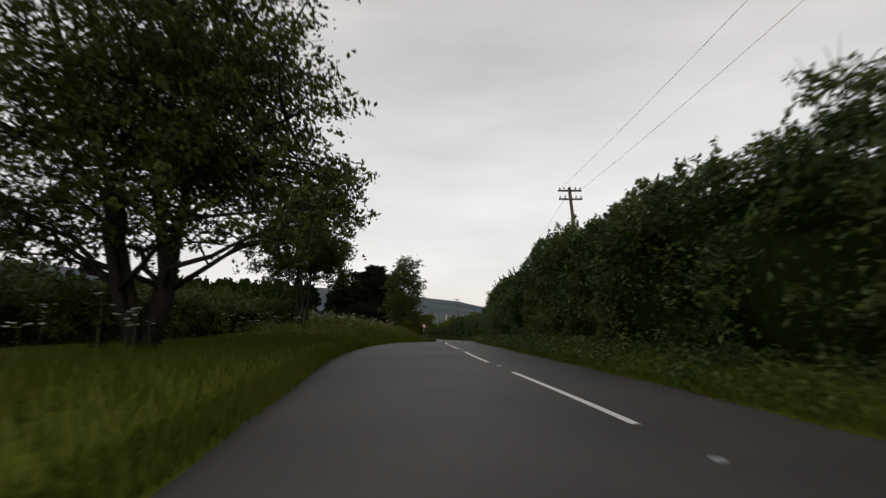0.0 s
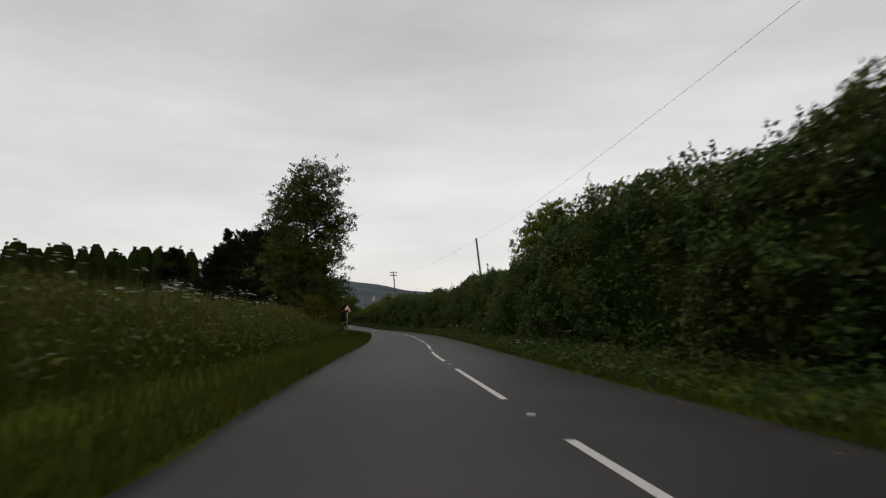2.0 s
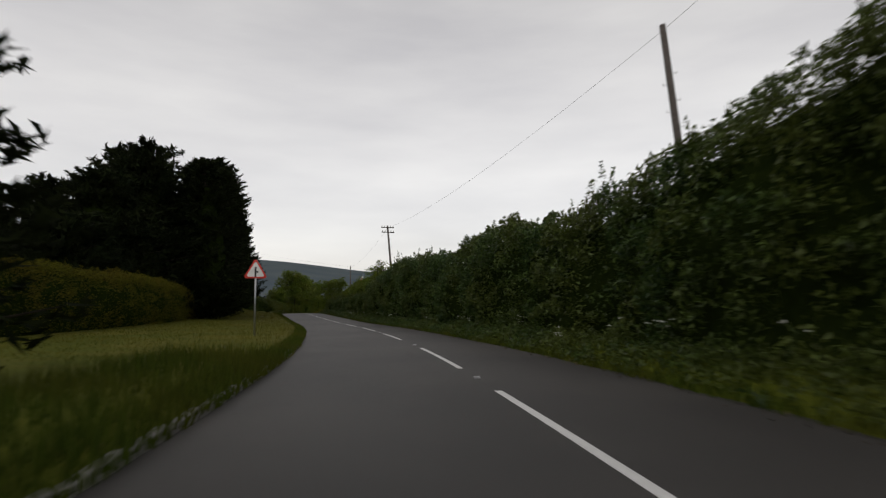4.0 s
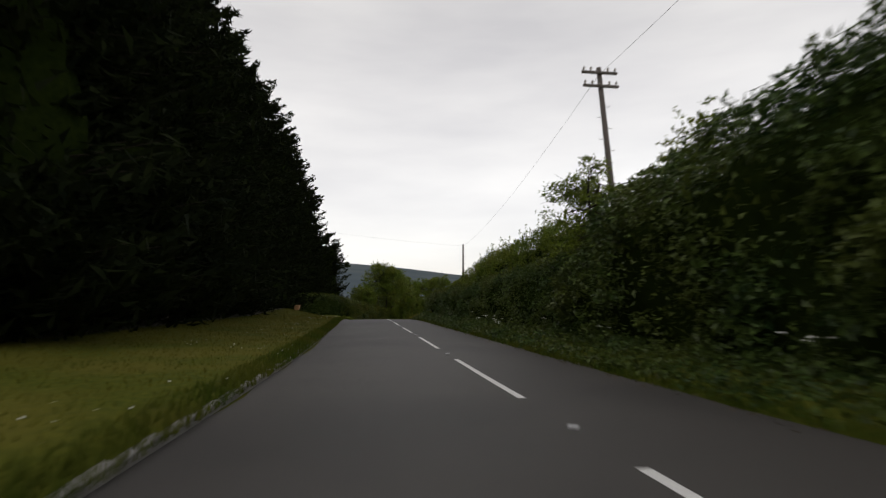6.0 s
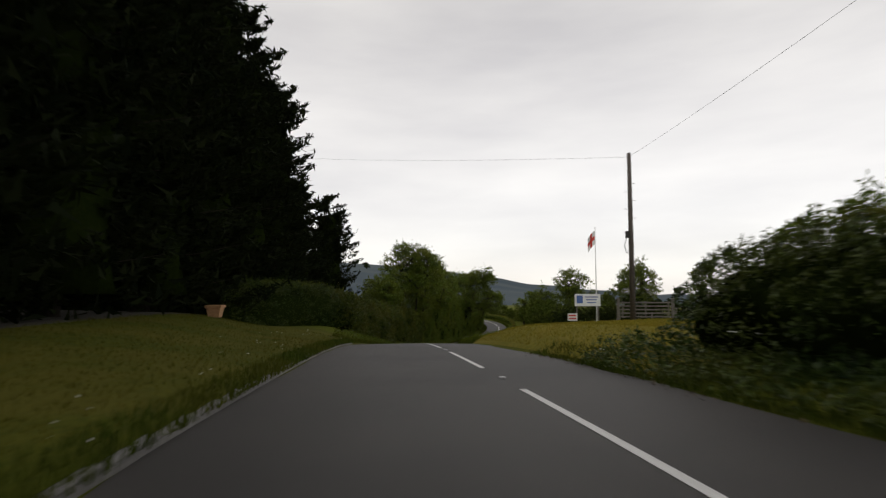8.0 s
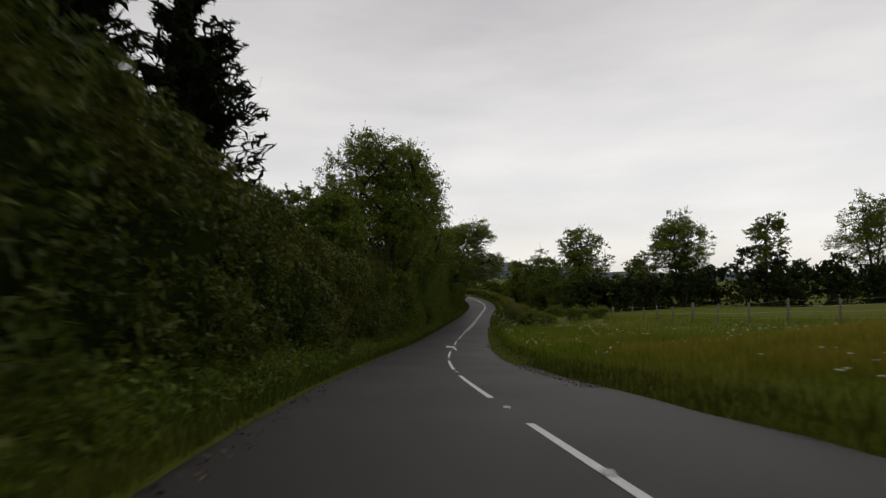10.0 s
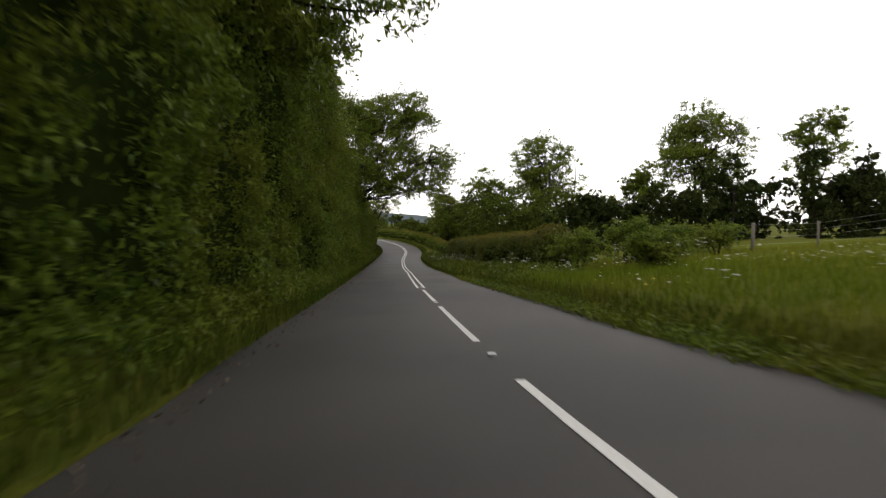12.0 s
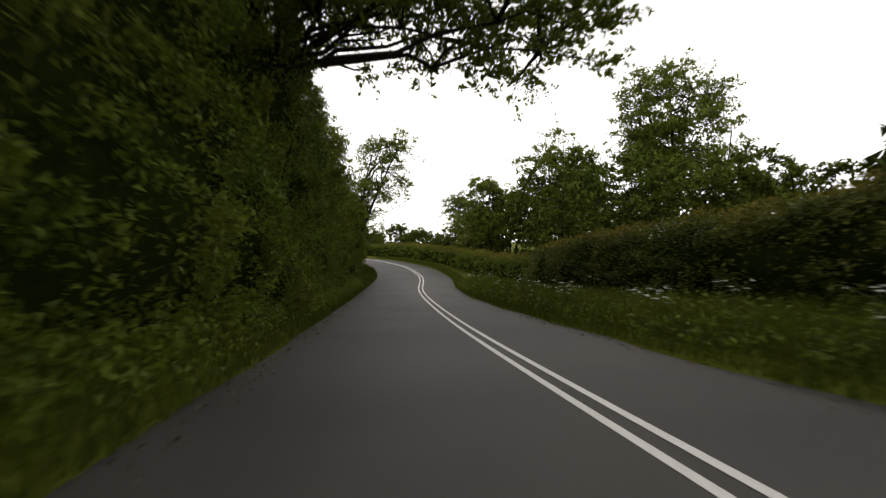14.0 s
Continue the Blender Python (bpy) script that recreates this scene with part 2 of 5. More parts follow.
def profile(s, o):
    """Height of the ground over the road beside it, at chainage s and distance o to the right of the driven line."""
    dl, dr = -o + EDGE_L, o - EDGE_R
    # left: verge, then the tall bank, the mown lawn, the lane's bank
    a = 0.25 * sstep(0, 1.5, dl) - 5.0 * sstep(12, 70, dl)
    b = 0.15 * sstep(0, 0.6, dl) + 1.15 * sstep(0.8, 4.5, dl) - 6.0 * sstep(12, 60, dl)
    c = 0.12 * sstep(0, 0.5, dl) + 0.20 * sstep(1, 10, dl) + 1.15 * sstep(172, 202, s) * sstep(1, 9, dl)
    d = 0.25 * sstep(0, 0.7, dl) + 1.0 * sstep(0.6, 3.0, dl)
    wb = sstep(24, 46, s) * (1 - sstep(80, 92, s))
    wc = sstep(84, 98, s) * (1 - sstep(198, 210, s))
    wd = sstep(199, 214, s)
    left = a * (1 - wb) * (1 - wc) * (1 - wd) + b * wb + c * wc + d * wd
    # right: hedge bank, the rising meadow, the low verge
    e = 0.35 * sstep(0, 1.2, dr) + 0.0 * dr
    f = 0.40 * sstep(0, 1.0, dr) + 0.10 * np.clip(dr - 0.5, 0, 34) + 0.02 * np.clip(dr - 34.5, 0, 60)
    g = 0.30 * sstep(0, 1.4, dr) + 0.08 * np.clip(dr - 4, 0, 34)
    wf = sstep(186, 214, s) * (1 - sstep(268, 300, s))
    wg = sstep(268, 300, s)
    right = e * (1 - wf - wg) + f * wf + g * wg
    right = right + 0.60 * sstep(183, 190, s) * (1 - sstep(204, 218, s)) * sstep(0, 3, dr)
    return np.where(dl > 0, left, np.where(dr > 0, right, 0.0))


RIDGE = ((-60, -0.7), (-20, -0.7), (-6, -0.4), (0, 0.3), (6, 0.75), (9, 1.3), (16, 2.0), (25, 2.9), (36, 2.7), (48, 4.1), (60, 4.6), (90, 3.0), (180, 1.0))


def ground_z(x, y):
    x, y = np.asarray(x, float), np.asarray(y, float)
    yy = np.clip(y, -40, 466)
    xr = np.interp(yy, LINE[:, 1], LINE[:, 0])
    zr = np.interp(yy, LINE[:, 1], LINE[:, 2])
    s = np.interp(yy, LINE[:, 1], SEG)
    cosh = np.interp(yy, LINE[:, 1], TAN[:, 1])
    o = (x - xr) * cosh
    near = zr + profile(s, o)
    rise = 0.35 * (vnoise(np.stack([x * 0.05, y * 0.05, 0 * x], -1).reshape(-1, 3), 3).reshape(x.shape) - 0.5) * sstep(6, 20, np.abs(o - 1.4))
    near = near + rise
    dx, dy = x + 30, y - 120
    r = np.hypot(dx, dy)
    az = np.degrees(np.arctan2(-dx, dy))
    ridge = np.interp(az, [a for a, _ in RIDGE], [b for _, b in RIDGE])
    wob = vnoise(np.stack([az * 0.35, 0 * az, 0 * az], -1).reshape(-1, 3), 5).reshape(x.shape)
    far = -22 + (20 + 2100 * np.tan(np.radians(ridge + 0.35 * (wob - 0.5)))) * sstep(600, 2100, r)
    w = sstep(110, 420, np.abs(o)) 
    w = np.maximum(w, sstep(480, 700, y))
    w = np.maximum(w, sstep(60, 300, -y))
    return near * (1 - w) + far * w


def at(s, o, h=0.0):
    """A point on the ground at chainage s, o metres to the right of the driven line, h over the ground."""
    p, n = along(s)
    x, y = p[..., 0] + n[..., 0] * o, p[..., 1] + n[..., 1] * o
    return np.stack([x, y, ground_z(x, y) + h], -1)


def ground_at(x, y):
    return np.array([x, y, float(ground_z(x, y)) - 0.1])


# ---------------------------------------------------------------- mesh helpers


def mesh_from(name, verts, faces, mats, smooth=False, face_mats=None):
    """A mesh from an array of places and an array of triangles or quads, or a list of both."""
    me = bpy.data.meshes.new(name)
    verts = np.asarray(verts, np.float32)
    me.vertices.add(len(verts))
    me.vertices.foreach_set("co", verts.ravel())
    if isinstance(faces, np.ndarray):
        k = faces.shape[1]
        me.loops.add(faces.size)
        me.loops.foreach_set("vertex_index", faces.astype(np.int32).ravel())
        me.polygons.add(len(faces))
        me.polygons.foreach_set("loop_start", np.arange(0, faces.size, k, dtype=np.int32))
    else:
        flat = [i for f in faces for i in f]
        starts = np.concatenate([[0], np.cumsum([len(f) for f in faces])[:-1]]).astype(np.int32)
        me.loops.add(len(flat))
        me.loops.foreach_set("vertex_index", np.array(flat, np.int32))
        me.polygons.add(len(faces))
        me.polygons.foreach_set("loop_start", starts)
    for m in (mats if isinstance(mats, (list, tuple)) else [mats]):
        me.materials.append(m)
    if face_mats is not None:
        me.polygons.foreach_set("material_index", np.asarray(face_mats, np.int32))
    me.update(calc_edges=True)
    me.polygons.foreach_set("use_smooth", np.full(len(me.polygons), smooth))
    return me


def part(name, bm, mat, parent, label=""):
    """Links a bmesh, or a finished mesh, as one mesh object under a thing or a part."""
    if isinstance(bm, bmesh.types.BMesh):
        me = bpy.data.meshes.new(name)
        bm.to_mesh(me)
        bm.free()
        me.materials.append(mat)
    else:
        me = bm
    ob = new(name, me)
    ob.parent = parent
    return tagged(ob, label)


def thing(name, place, label, category, group="", kind=""):
    e = new(name)
    e.empty_display_size = 0.3
    e.location = Vector([float(v) for v in place])
    return tagged(e, label, category, group, kind)


def tube(pts, radii, sides=6):
    """Rings along a line of points: verts and quads (with closed end)."""
    pts, radii = np.asarray(pts, float), np.asarray(radii, float)
    d = np.gradient(pts, axis=0)
    d /= np.linalg.norm(d, axis=1, keepdims=True) + 1e-9
    ref = np.array([0.31, 0.22, 0.92])
    u = np.cross(d, ref)
    bad = np.linalg.norm(u, axis=1) < 0.2
    u[bad] = np.cross(d[bad], np.array([1.0, 0.1, 0.0]))
    u /= np.linalg.norm(u, axis=1, keepdims=True)
    w = np.cross(d, u)
    a = np.linspace(0, 2 * np.pi, sides, endpoint=False)
    ring = pts[:, None] + radii[:, None, None] * (np.cos(a)[None, :, None] * u[:, None] + np.sin(a)[None, :, None] * w[:, None])
    v = ring.reshape(-1, 3)
    f = []
    for i in range(len(pts) - 1):
        for k in range(sides):
            f.append((i * sides + k, i * sides + (k + 1) % sides, (i + 1) * sides + (k + 1) % sides, (i + 1) * sides + k))
    f.append(tuple(range((len(pts) - 1) * sides, len(pts) * sides)))
    f.append(tuple(reversed(range(sides))))
    return v, f


class Pile:
    """Gathers pieces of one part into one mesh."""

    def __init__(self):
        self.v, self.f, self.n = [], [], 0

    def put(self, v, f):
        self.v.append(np.asarray(v, float))
        self.f += [tuple(i + self.n for i in q) for q in f]
        self.n += len(v)

    def tube(self, pts, radii, sides=6):
        self.put(*tube(pts, radii, sides))

    def box(self, c, size, rot=0.0, bevel=0.0):
        b = bmesh.new()
        bmesh.ops.create_cube(b, size=1.0)
        for vert in b.verts:
            vert.co = Vector((vert.co.x * size[0], vert.co.y * size[1], vert.co.z * size[2]))
        if bevel:
            bmesh.ops.bevel(b, geom=list(b.edges), offset=bevel, segments=1, affect="EDGES")
        b.verts.index_update()
        v = np.array([tuple(Matrix.Rotation(rot, 3, "Z") @ q.co) for q in b.verts]) + np.array(c)
        f = [tuple(q.index for q in g.verts) for g in b.faces]
        b.free()
        self.put(v, f)

    def mesh(self, name, mat, smooth=False):
        return mesh_from(name, np.vstack(self.v), self.f, mat, smooth)


def leaves(name, pts, size, mat, rng, out=None, bias=0.6, aspect=0.5, droop=0.0, folded=False):
    """A pointed leaf at each point, facing any way, with a leaning towards out; folded: of two halves, for the trees nearest to the road."""
    n = len(pts)
    t = rng.normal(size=(n, 3))
    if out is not None:
        t = t + bias * out
    t[:, 2] -= droop
    t /= np.linalg.norm(t, axis=1, keepdims=True)
    q = 0.75 * rng.normal(size=(n, 3)) + np.array([0, 0, 1.0])
    b = np.cross(t, q)
    b /= np.linalg.norm(b, axis=1, keepdims=True) + 1e-9
    nn = np.cross(t, b)
    sz = (size * rng.uniform(0.65, 1.35, n))[:, None]
    if not folded:
        v = np.empty((n, 3, 3), np.float32)
        k = rng.uniform(-0.3, 0.3, (n, 1))
        v[:, 0] = pts - t * sz * (0.5 + k) + b * sz * aspect * 0.5
        v[:, 1] = pts - t * sz * (0.5 - k) - b * sz * aspect * 0.5
        v[:, 2] = pts + t * sz * 0.5
        return mesh_from(name, v.reshape(-1, 3), np.arange(3 * n).reshape(-1, 3), mat)
    v = np.empty((n, 4, 3), np.float32)
    v[:, 0] = pts - t * sz * 0.5
    v[:, 1] = pts + b * sz * aspect * 0.5 + nn * sz * 0.10
    v[:, 2] = pts + t * sz * 0.5
    v[:, 3] = pts - b * sz * aspect * 0.5 + nn * sz * 0.10
    i = np.arange(n)[:, None] * 4
    f = np.concatenate([i + np.array([0, 1, 2]), i + np.array([0, 2, 3])], 1).reshape(-1, 3)
    return mesh_from(name, v.reshape(-1, 3), f, mat)


def blades(name, pts, height, width, mat, rng, lean=0.35):
    """Grass: a leaning pointed blade at each point."""
    n = len(pts)
    a = rng.uniform(0, 2 * np.pi, n)
    side = np.stack([np.cos(a), np.sin(a), 0 * a], 1) * (width * rng.uniform(0.8, 1.7, n))[:, None]
    hh = (height * rng.uniform(0.5, 1.25, n))[:, None]
    b = rng.uniform(0, 2 * np.pi, n)
    tip = np.stack([np.cos(b), np.sin(b), 0 * b], 1) * (lean * rng.uniform(0.1, 1.0, n))[:, None] * hh
    v = np.empty((n, 3, 3), np.float32)
    v[:, 0], v[:, 1] = pts - side, pts + side
    v[:, 2] = pts + np.array([0, 0, 1.0]) * hh + tip
    return mesh_from(name, v.reshape(-1, 3), np.arange(3 * n).reshape(-1, 3), mat)


# ---------------------------------------------------------------- ground, road, markings
us = np.concatenate([-np.geomspace(2600, 16, 26), np.arange(-15, -2.5, 0.75), [-2.2, -1.95, -1.6], np.arange(0, 4.5, 1.2), [4.75, 5.1],
                     np.arange(5.6, 16, 0.9), np.geomspace(16.5, 2600, 30)])
ys = np.concatenate([-np.geomspace(2500, 45, 10), np.arange(-40, 470, 2.0), np.geomspace(475, 3200, 26)])
UU, YY = np.meshgrid(us, ys)
XR = np.interp(np.clip(YY, -40, 466), LINE[:, 1], LINE[:, 0])
CH = np.interp(np.clip(YY, -40, 466), LINE[:, 1], TAN[:, 1])
XX = XR + UU / CH
ZZ = ground_z(XX, YY) - np.where((UU > -2.1) & (UU < 4.9) & (YY < 466), 0.12, 0.0)
nu, ny = len(us), len(ys)
idx = np.arange(nu * ny).reshape(ny, nu)
quads = np.stack([idx[:-1, :-1], idx[:-1, 1:], idx[1:, 1:], idx[1:, :-1]], -1).reshape(-1, 4)
cu = (us[:-1] + us[1:]) / 2
cy = (ys[:-1] + ys[1:]) / 2
CU, CY = np.meshgrid(cu, cy)
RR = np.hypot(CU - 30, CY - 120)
# beyond 520 m the hill colour with haze painted in
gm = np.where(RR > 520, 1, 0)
SC = np.interp(np.clip(CY, -40, 466), LINE[:, 1], SEG)
gm = np.where((CU < -2.0) & (CU > -13.5) & (SC > 96) & (SC < 207), 3, gm)
gm = np.where((CU > 5.0) & (CU < 15) & (SC > 184) & (SC < 210), 4, gm)
gm = np.where((CU < -10.0) & (CU > -24) & (SC > 144) & (SC < 206), 2, gm)
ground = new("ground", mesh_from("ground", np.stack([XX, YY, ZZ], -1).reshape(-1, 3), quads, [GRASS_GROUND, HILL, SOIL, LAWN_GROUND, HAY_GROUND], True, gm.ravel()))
tagged(ground, "green meadow, verges and distant hills under an overcast sky", "ground", kind="structure")

rs = np.arange(-38, 478, 1.0)
ro = np.array([-1.98, -1.7, -0.6, 0.6, 1.8, 3.0, 4.2, 4.8])
pp, nn = along(rs)
wig_l = 0.10 * (vnoise(np.stack([rs * 0.45, 0 * rs, 0 * rs], -1), 7) - 0.5) * 2
wig_r = 0.16 * (vnoise(np.stack([rs * 0.5, 0 * rs + 9, 0 * rs], -1), 8) - 0.5) * 2
off = np.repeat(ro[None], len(rs), 0)
off[:, 0] += wig_l
off[:, -1] += wig_r - 0.28 * sstep(238, 252, rs) * (1 - sstep(286, 298, rs))
camber = -0.05 * ((ro - 1.4) / 3.3) ** 2
rv = np.stack([pp[:, None, 0] + nn[:, None, 0] * off, pp[:, None, 1] + nn[:, None, 1] * off, pp[:, None, 2] + camber[None] + 0 * off], -1)
ri = np.arange(len(rs) * len(ro)).reshape(len(rs), len(ro))
rq = np.stack([ri[:-1, :-1], ri[:-1, 1:], ri[1:, 1:], ri[1:, :-1]], -1).reshape(-1, 4)
road = new("road", mesh_from("road", rv.reshape(-1, 3), rq, ASPHALT, True))
tagged(road, "worn grey damp asphalt country road with white centre markings", "road", kind="structure")


def road_point(s, o, h=0.0):
    p, n = along(s)
    return np.stack([p[..., 0] + n[..., 0] * o, p[..., 1] + n[..., 1] * o, p[..., 2] - 0.05 * ((o - 1.4) / 3.3) ** 2 + h], -1)


def centre(s):
    return np.interp(s, [a for a, _ in C_OFF], [b for _, b in C_OFF])


def marking(s0, s1, o0=0.0, width=0.11):
    """A painted stripe 4 mm thick along the centre line."""
    ss = np.linspace(s0, s1, max(2, int((s1 - s0) / 1.5) + 1))
    rows = []
    for k in (-1, 1):
        for h in (0.0, 0.005):
            rows.append(road_point(ss, centre(ss) + o0 + k * width / 2, h))
    v = np.stack(rows, 1).reshape(-1, 3)
    f = []
    for i in range(len(ss) - 1):
        a, b = i * 4, i * 4 + 4
        f += [(a + 1, a + 3, b + 3, b + 1), (a, a + 1, b + 1, b), (a + 3, a + 2, b + 2, b + 3)]
    f += [(0, 2, 3, 1), (len(v) - 4, len(v) - 3, len(v) - 1, len(v) - 2)]
    part("lane_marking", mesh_from("lane_marking", v, f, PAINT), PAINT, road)


def stud(s):
    p = road_point(np.array(s), centre(s), 0.0)
    b = Pile()
    b.box((p[0], p[1], p[2] + 0.012), (0.11, 0.14, 0.03), 0.0, 0.006)
    part("road_stud", b.mesh("road_stud", STEEL), STEEL, road)


FAR_ENDS = [21.3 + 9.1 * k for k in range(-5, 10)] + [114.4 + 9.5 * k for k in range(12)] + [223.0, 232.0, 241.0, 250.0, 264.7, 273.4, 280.6]
for s0 in FAR_ENDS:
    marking(s0 - 6, s0)
    stud(s0 + 1.5)
for o0 in (-0.14, 0.14):
    for a in range(12):
        marking(282.0 + 16.0 * a, 282.0 + 16.0 * a + 16.0, o0, 0.10)


def arrow(s):
    """A deflection arrow that points back to the near side of the line."""
    pts = [(0.0, 0.42), (0.0, 0.28), (2.2, 0.10), (3.6, -0.16), (3.3, -0.42), (6.0, -0.62), (4.9, 0.26), (4.3, 0.0), (2.4, 0.25)]
    v, f = [], []
    for h in (0.0, 0.005):
        for ds, do in pts:
            v.append(road_point(np.array(s + ds), centre(s + ds) + do, h))
    n = len(pts)
    f.append(tuple(range(n, 2 * n)))
    for i in range(n):
        f.append((i, (i + 1) % n, n + (i + 1) % n, n + i))
    part("arrow_marking", mesh_from("arrow_marking", np.array(v), f, PAINT), PAINT, road)


arrow(251.6)

# ---------------------------------------------------------------- hedges


def hedge(label, rows, leaf, rng, density=110.0, size=0.085, wild=1.0, shoots=1.0, name="hedge", shell=0.55, lit_top=None):
    """A hedge along the lane. rows: (chainage, distance of its face from the driven line, height, depth away from the road)."""
    rows = np.array(rows, float)
    side = 1.0 if rows[0, 1] > 0 else -1.0
    s0, s1 = rows[0, 0], rows[-1, 0]
    f_of = lambda s, k: np.interp(s, rows[:, 0], rows[:, k])
    L = s1 - s0
    mid = at((s0 + s1) / 2, float(f_of((s0 + s1) / 2, 1)) + side * 0.8)
    ob = thing(name, mid, label, "hedge")

    def surface(s, v):
        """v: 0..1 up the face, 1..2 over the top, 2..3 down the back."""
        H, W, O = f_of(s, 2), f_of(s, 3), f_of(s, 1)
        n1 = vnoise(np.stack([s * 0.22, 0 * s, 0 * s + rows[0, 1]], -1), 11)
        n2 = vnoise(np.stack([s * 0.8, v * 2.0, 0 * s], -1), 12)
        H = H * (1 + wild * 0.22 * (n1 - 0.5)) + wild * 0.5 * (n2 - 0.5)
        end = np.minimum(sstep(-0.3, 1.6, s - s0), sstep(-0.3, 1.6, s1 - s))
        H = H * (0.25 + 0.75 * end)
        a = np.clip(v, 0, 1)
        b = np.clip(v - 1, 0, 1)
        c = np.clip(v - 2, 0, 1)
        bulge = 0.18 * np.sin(np.pi * np.clip(a, 0, 1)) * (v <= 1)
        lat_ = -bulge + 0.35 * a ** 4 + (W - 0.35) * b
        hh = H * (a * 0.93 + 0.0) + H * 0.07 * np.sin(np.pi * np.clip(b, 0, 1) * 0.5) * (v > 1) - H * 0.97 * c
        n3 = vnoise(np.stack([s * 0.55, hh * 0.6, lat_], -1), 13) - 0.5
        n4 = vnoise(np.stack([s * 1.7, hh * 1.7, lat_ * 1.7], -1), 14) - 0.5
        push = wild * (1.25 * n3 + 0.6 * n4)
        front = (v <= 1.0)
        lat_ = lat_ - np.where(front, push, 0)
        hh = hh + np.where(~front & (v < 2), push * 0.8, 0)
        return O + side * lat_, hh

    def place(s, o, h):
        p, n = along(s)
        x, y = p[:, 0] + n[:, 0] * o, p[:, 1] + n[:, 1] * o
        base_o = f_of(s, 1) + side * 0.6
        z = ground_z(p[:, 0] + n[:, 0] * base_o, p[:, 1] + n[:, 1] * base_o)
        return np.stack([x, y, z + h], 1)

    Hm, Wm = rows[:, 2].mean(), rows[:, 3].mean()
    tot = Hm + Wm + 0.03 * Hm
    n = int(L * tot * density)
    s = rng.uniform(s0, s1, n)
    w = rng.uniform(0, tot, n)
    # most leaves stand in domed sprays, with dark hollows between them
    nc = int(L * tot * (2.0 if wild > 0.6 else 3.2))
    cs, cw = rng.uniform(s0, s1, nc), rng.uniform(0, tot, nc)
    cr = rng.uniform(0.16, 0.42, nc) * (1.0 if wild > 0.6 else 0.6)
    pk = rng.choice(nc, n, p=cr ** 2 / (cr ** 2).sum())
    du, dw = rng.normal(0, 0.5, n) * cr[pk], rng.normal(0, 0.5, n) * cr[pk]
    in_spray = rng.uniform(size=n) < 0.72
    s = np.where(in_spray, np.clip(cs[pk] + du, s0, s1), s)
    w = np.where(in_spray, np.clip(cw[pk] + dw, 0, tot - 1e-6), w)
    crest = rng.uniform(size=n) < (0.28 if Hm < 6 else 0.10)
    w = np.where(crest, rng.uniform(0.85 * Hm, Hm + 0.55 * Wm, n), w)
    in_spray = in_spray & ~crest
    dome = np.where(in_spray, cr[pk] * 0.85 - (du ** 2 + dw ** 2) / cr[pk], 0.0).clip(-0.1, 0.4)
    v = np.where(w < Hm, w / Hm, np.where(w < Hm + Wm, 1 + (w - Hm) / Wm, 2 + 0.35 * (w - Hm - Wm) / (0.03 * Hm)))
    o, h = surface(s, v)
    depth = rng.exponential(0.17, n).clip(0, shell) - dome * rng.uniform(0.35, 1.0, n)
    depth = np.where(crest, rng.uniform(-0.05, 0.95 if wild > 0.6 else 0.4, n), depth)
    o = o + side * np.where(v <= 1, depth, 0)
    h = np.maximum(h - np.where((v > 1) & (v < 2) | crest, depth, 0), 0.02)
    pts = place(s, o, h)
    _, nrm = along(s)
    out = np.zeros((n, 3))
    out[:, :2] = -nrm * side * np.where(v <= 1, 1, 0.1)[:, None]
    out[:, 2] = np.where(v > 1, 0.9, 0.25)
    if shoots:
        k = int(L * 2.2 * shoots)
        ss = rng.uniform(s0 + 0.5, s1 - 0.5, k)
        vv = rng.uniform(0.95, 1.9, k)
        so, sh = surface(ss, vv)
        b = place(ss, so, sh)
        ln = rng.uniform(0.2, 0.75, k) * (0.4 + wild * 0.55) * (1 + (rng.uniform(size=k) > 0.94) * 0.6)
        m = 22
        u = rng.uniform(0, 1, (k, m))
        lean = rng.normal(0, 0.18, (k, 2))
        q = np.repeat(b[:, None], m, 1)
        q[:, :, 2] += u * ln[:, None]
        q[:, :, :2] += (lean[:, None] * (u * ln[:, None])[:, :, None]) + rng.normal(0, 0.07, (k, m, 2)) * (1.25 - u)[:, :, None]
        pts = np.vstack([pts, q.reshape(-1, 3)])
        out = np.vstack([out, np.tile([0, 0, 0.6], (k * m, 1))])
    pts0 = pts - mid
    tagged(part("foliage", leaves("hedge_foliage", pts0, size, leaf, rng, out, 0.7, 0.62), leaf, ob), kind="stuff")
    if lit_top:
        # shoots standing on the clipped top, skylight there put into their lighter colour
        k = int(L * 130)
        ss, vv = rng.uniform(s0 + 0.4, s1 - 0.4, k), rng.uniform(0.93, 1.75, k)
        so, sh = surface(ss, vv)
        q = place(ss, so, sh + rng.uniform(-0.10, 0.20, k))
        tagged(part("lit_top_leaves", leaves("lit_top_leaves", q - mid, size, lit_top, rng, np.tile([0, 0, 1.0], (k, 1)), 0.9, 0.55), lit_top, ob, "yellowish shoots, coloured lighter for the skylight on the clipped top"), kind="stuff")
    # a closed sheet behind the leaves, its near-black colour stands for inner shade
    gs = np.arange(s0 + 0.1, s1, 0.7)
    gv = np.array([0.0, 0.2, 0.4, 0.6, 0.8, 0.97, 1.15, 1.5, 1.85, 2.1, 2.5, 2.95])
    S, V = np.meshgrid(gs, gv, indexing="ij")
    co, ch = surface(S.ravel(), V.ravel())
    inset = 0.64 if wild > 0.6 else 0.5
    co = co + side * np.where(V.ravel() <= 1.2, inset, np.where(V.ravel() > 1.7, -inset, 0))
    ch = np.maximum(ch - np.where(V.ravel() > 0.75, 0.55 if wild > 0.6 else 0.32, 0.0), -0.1)
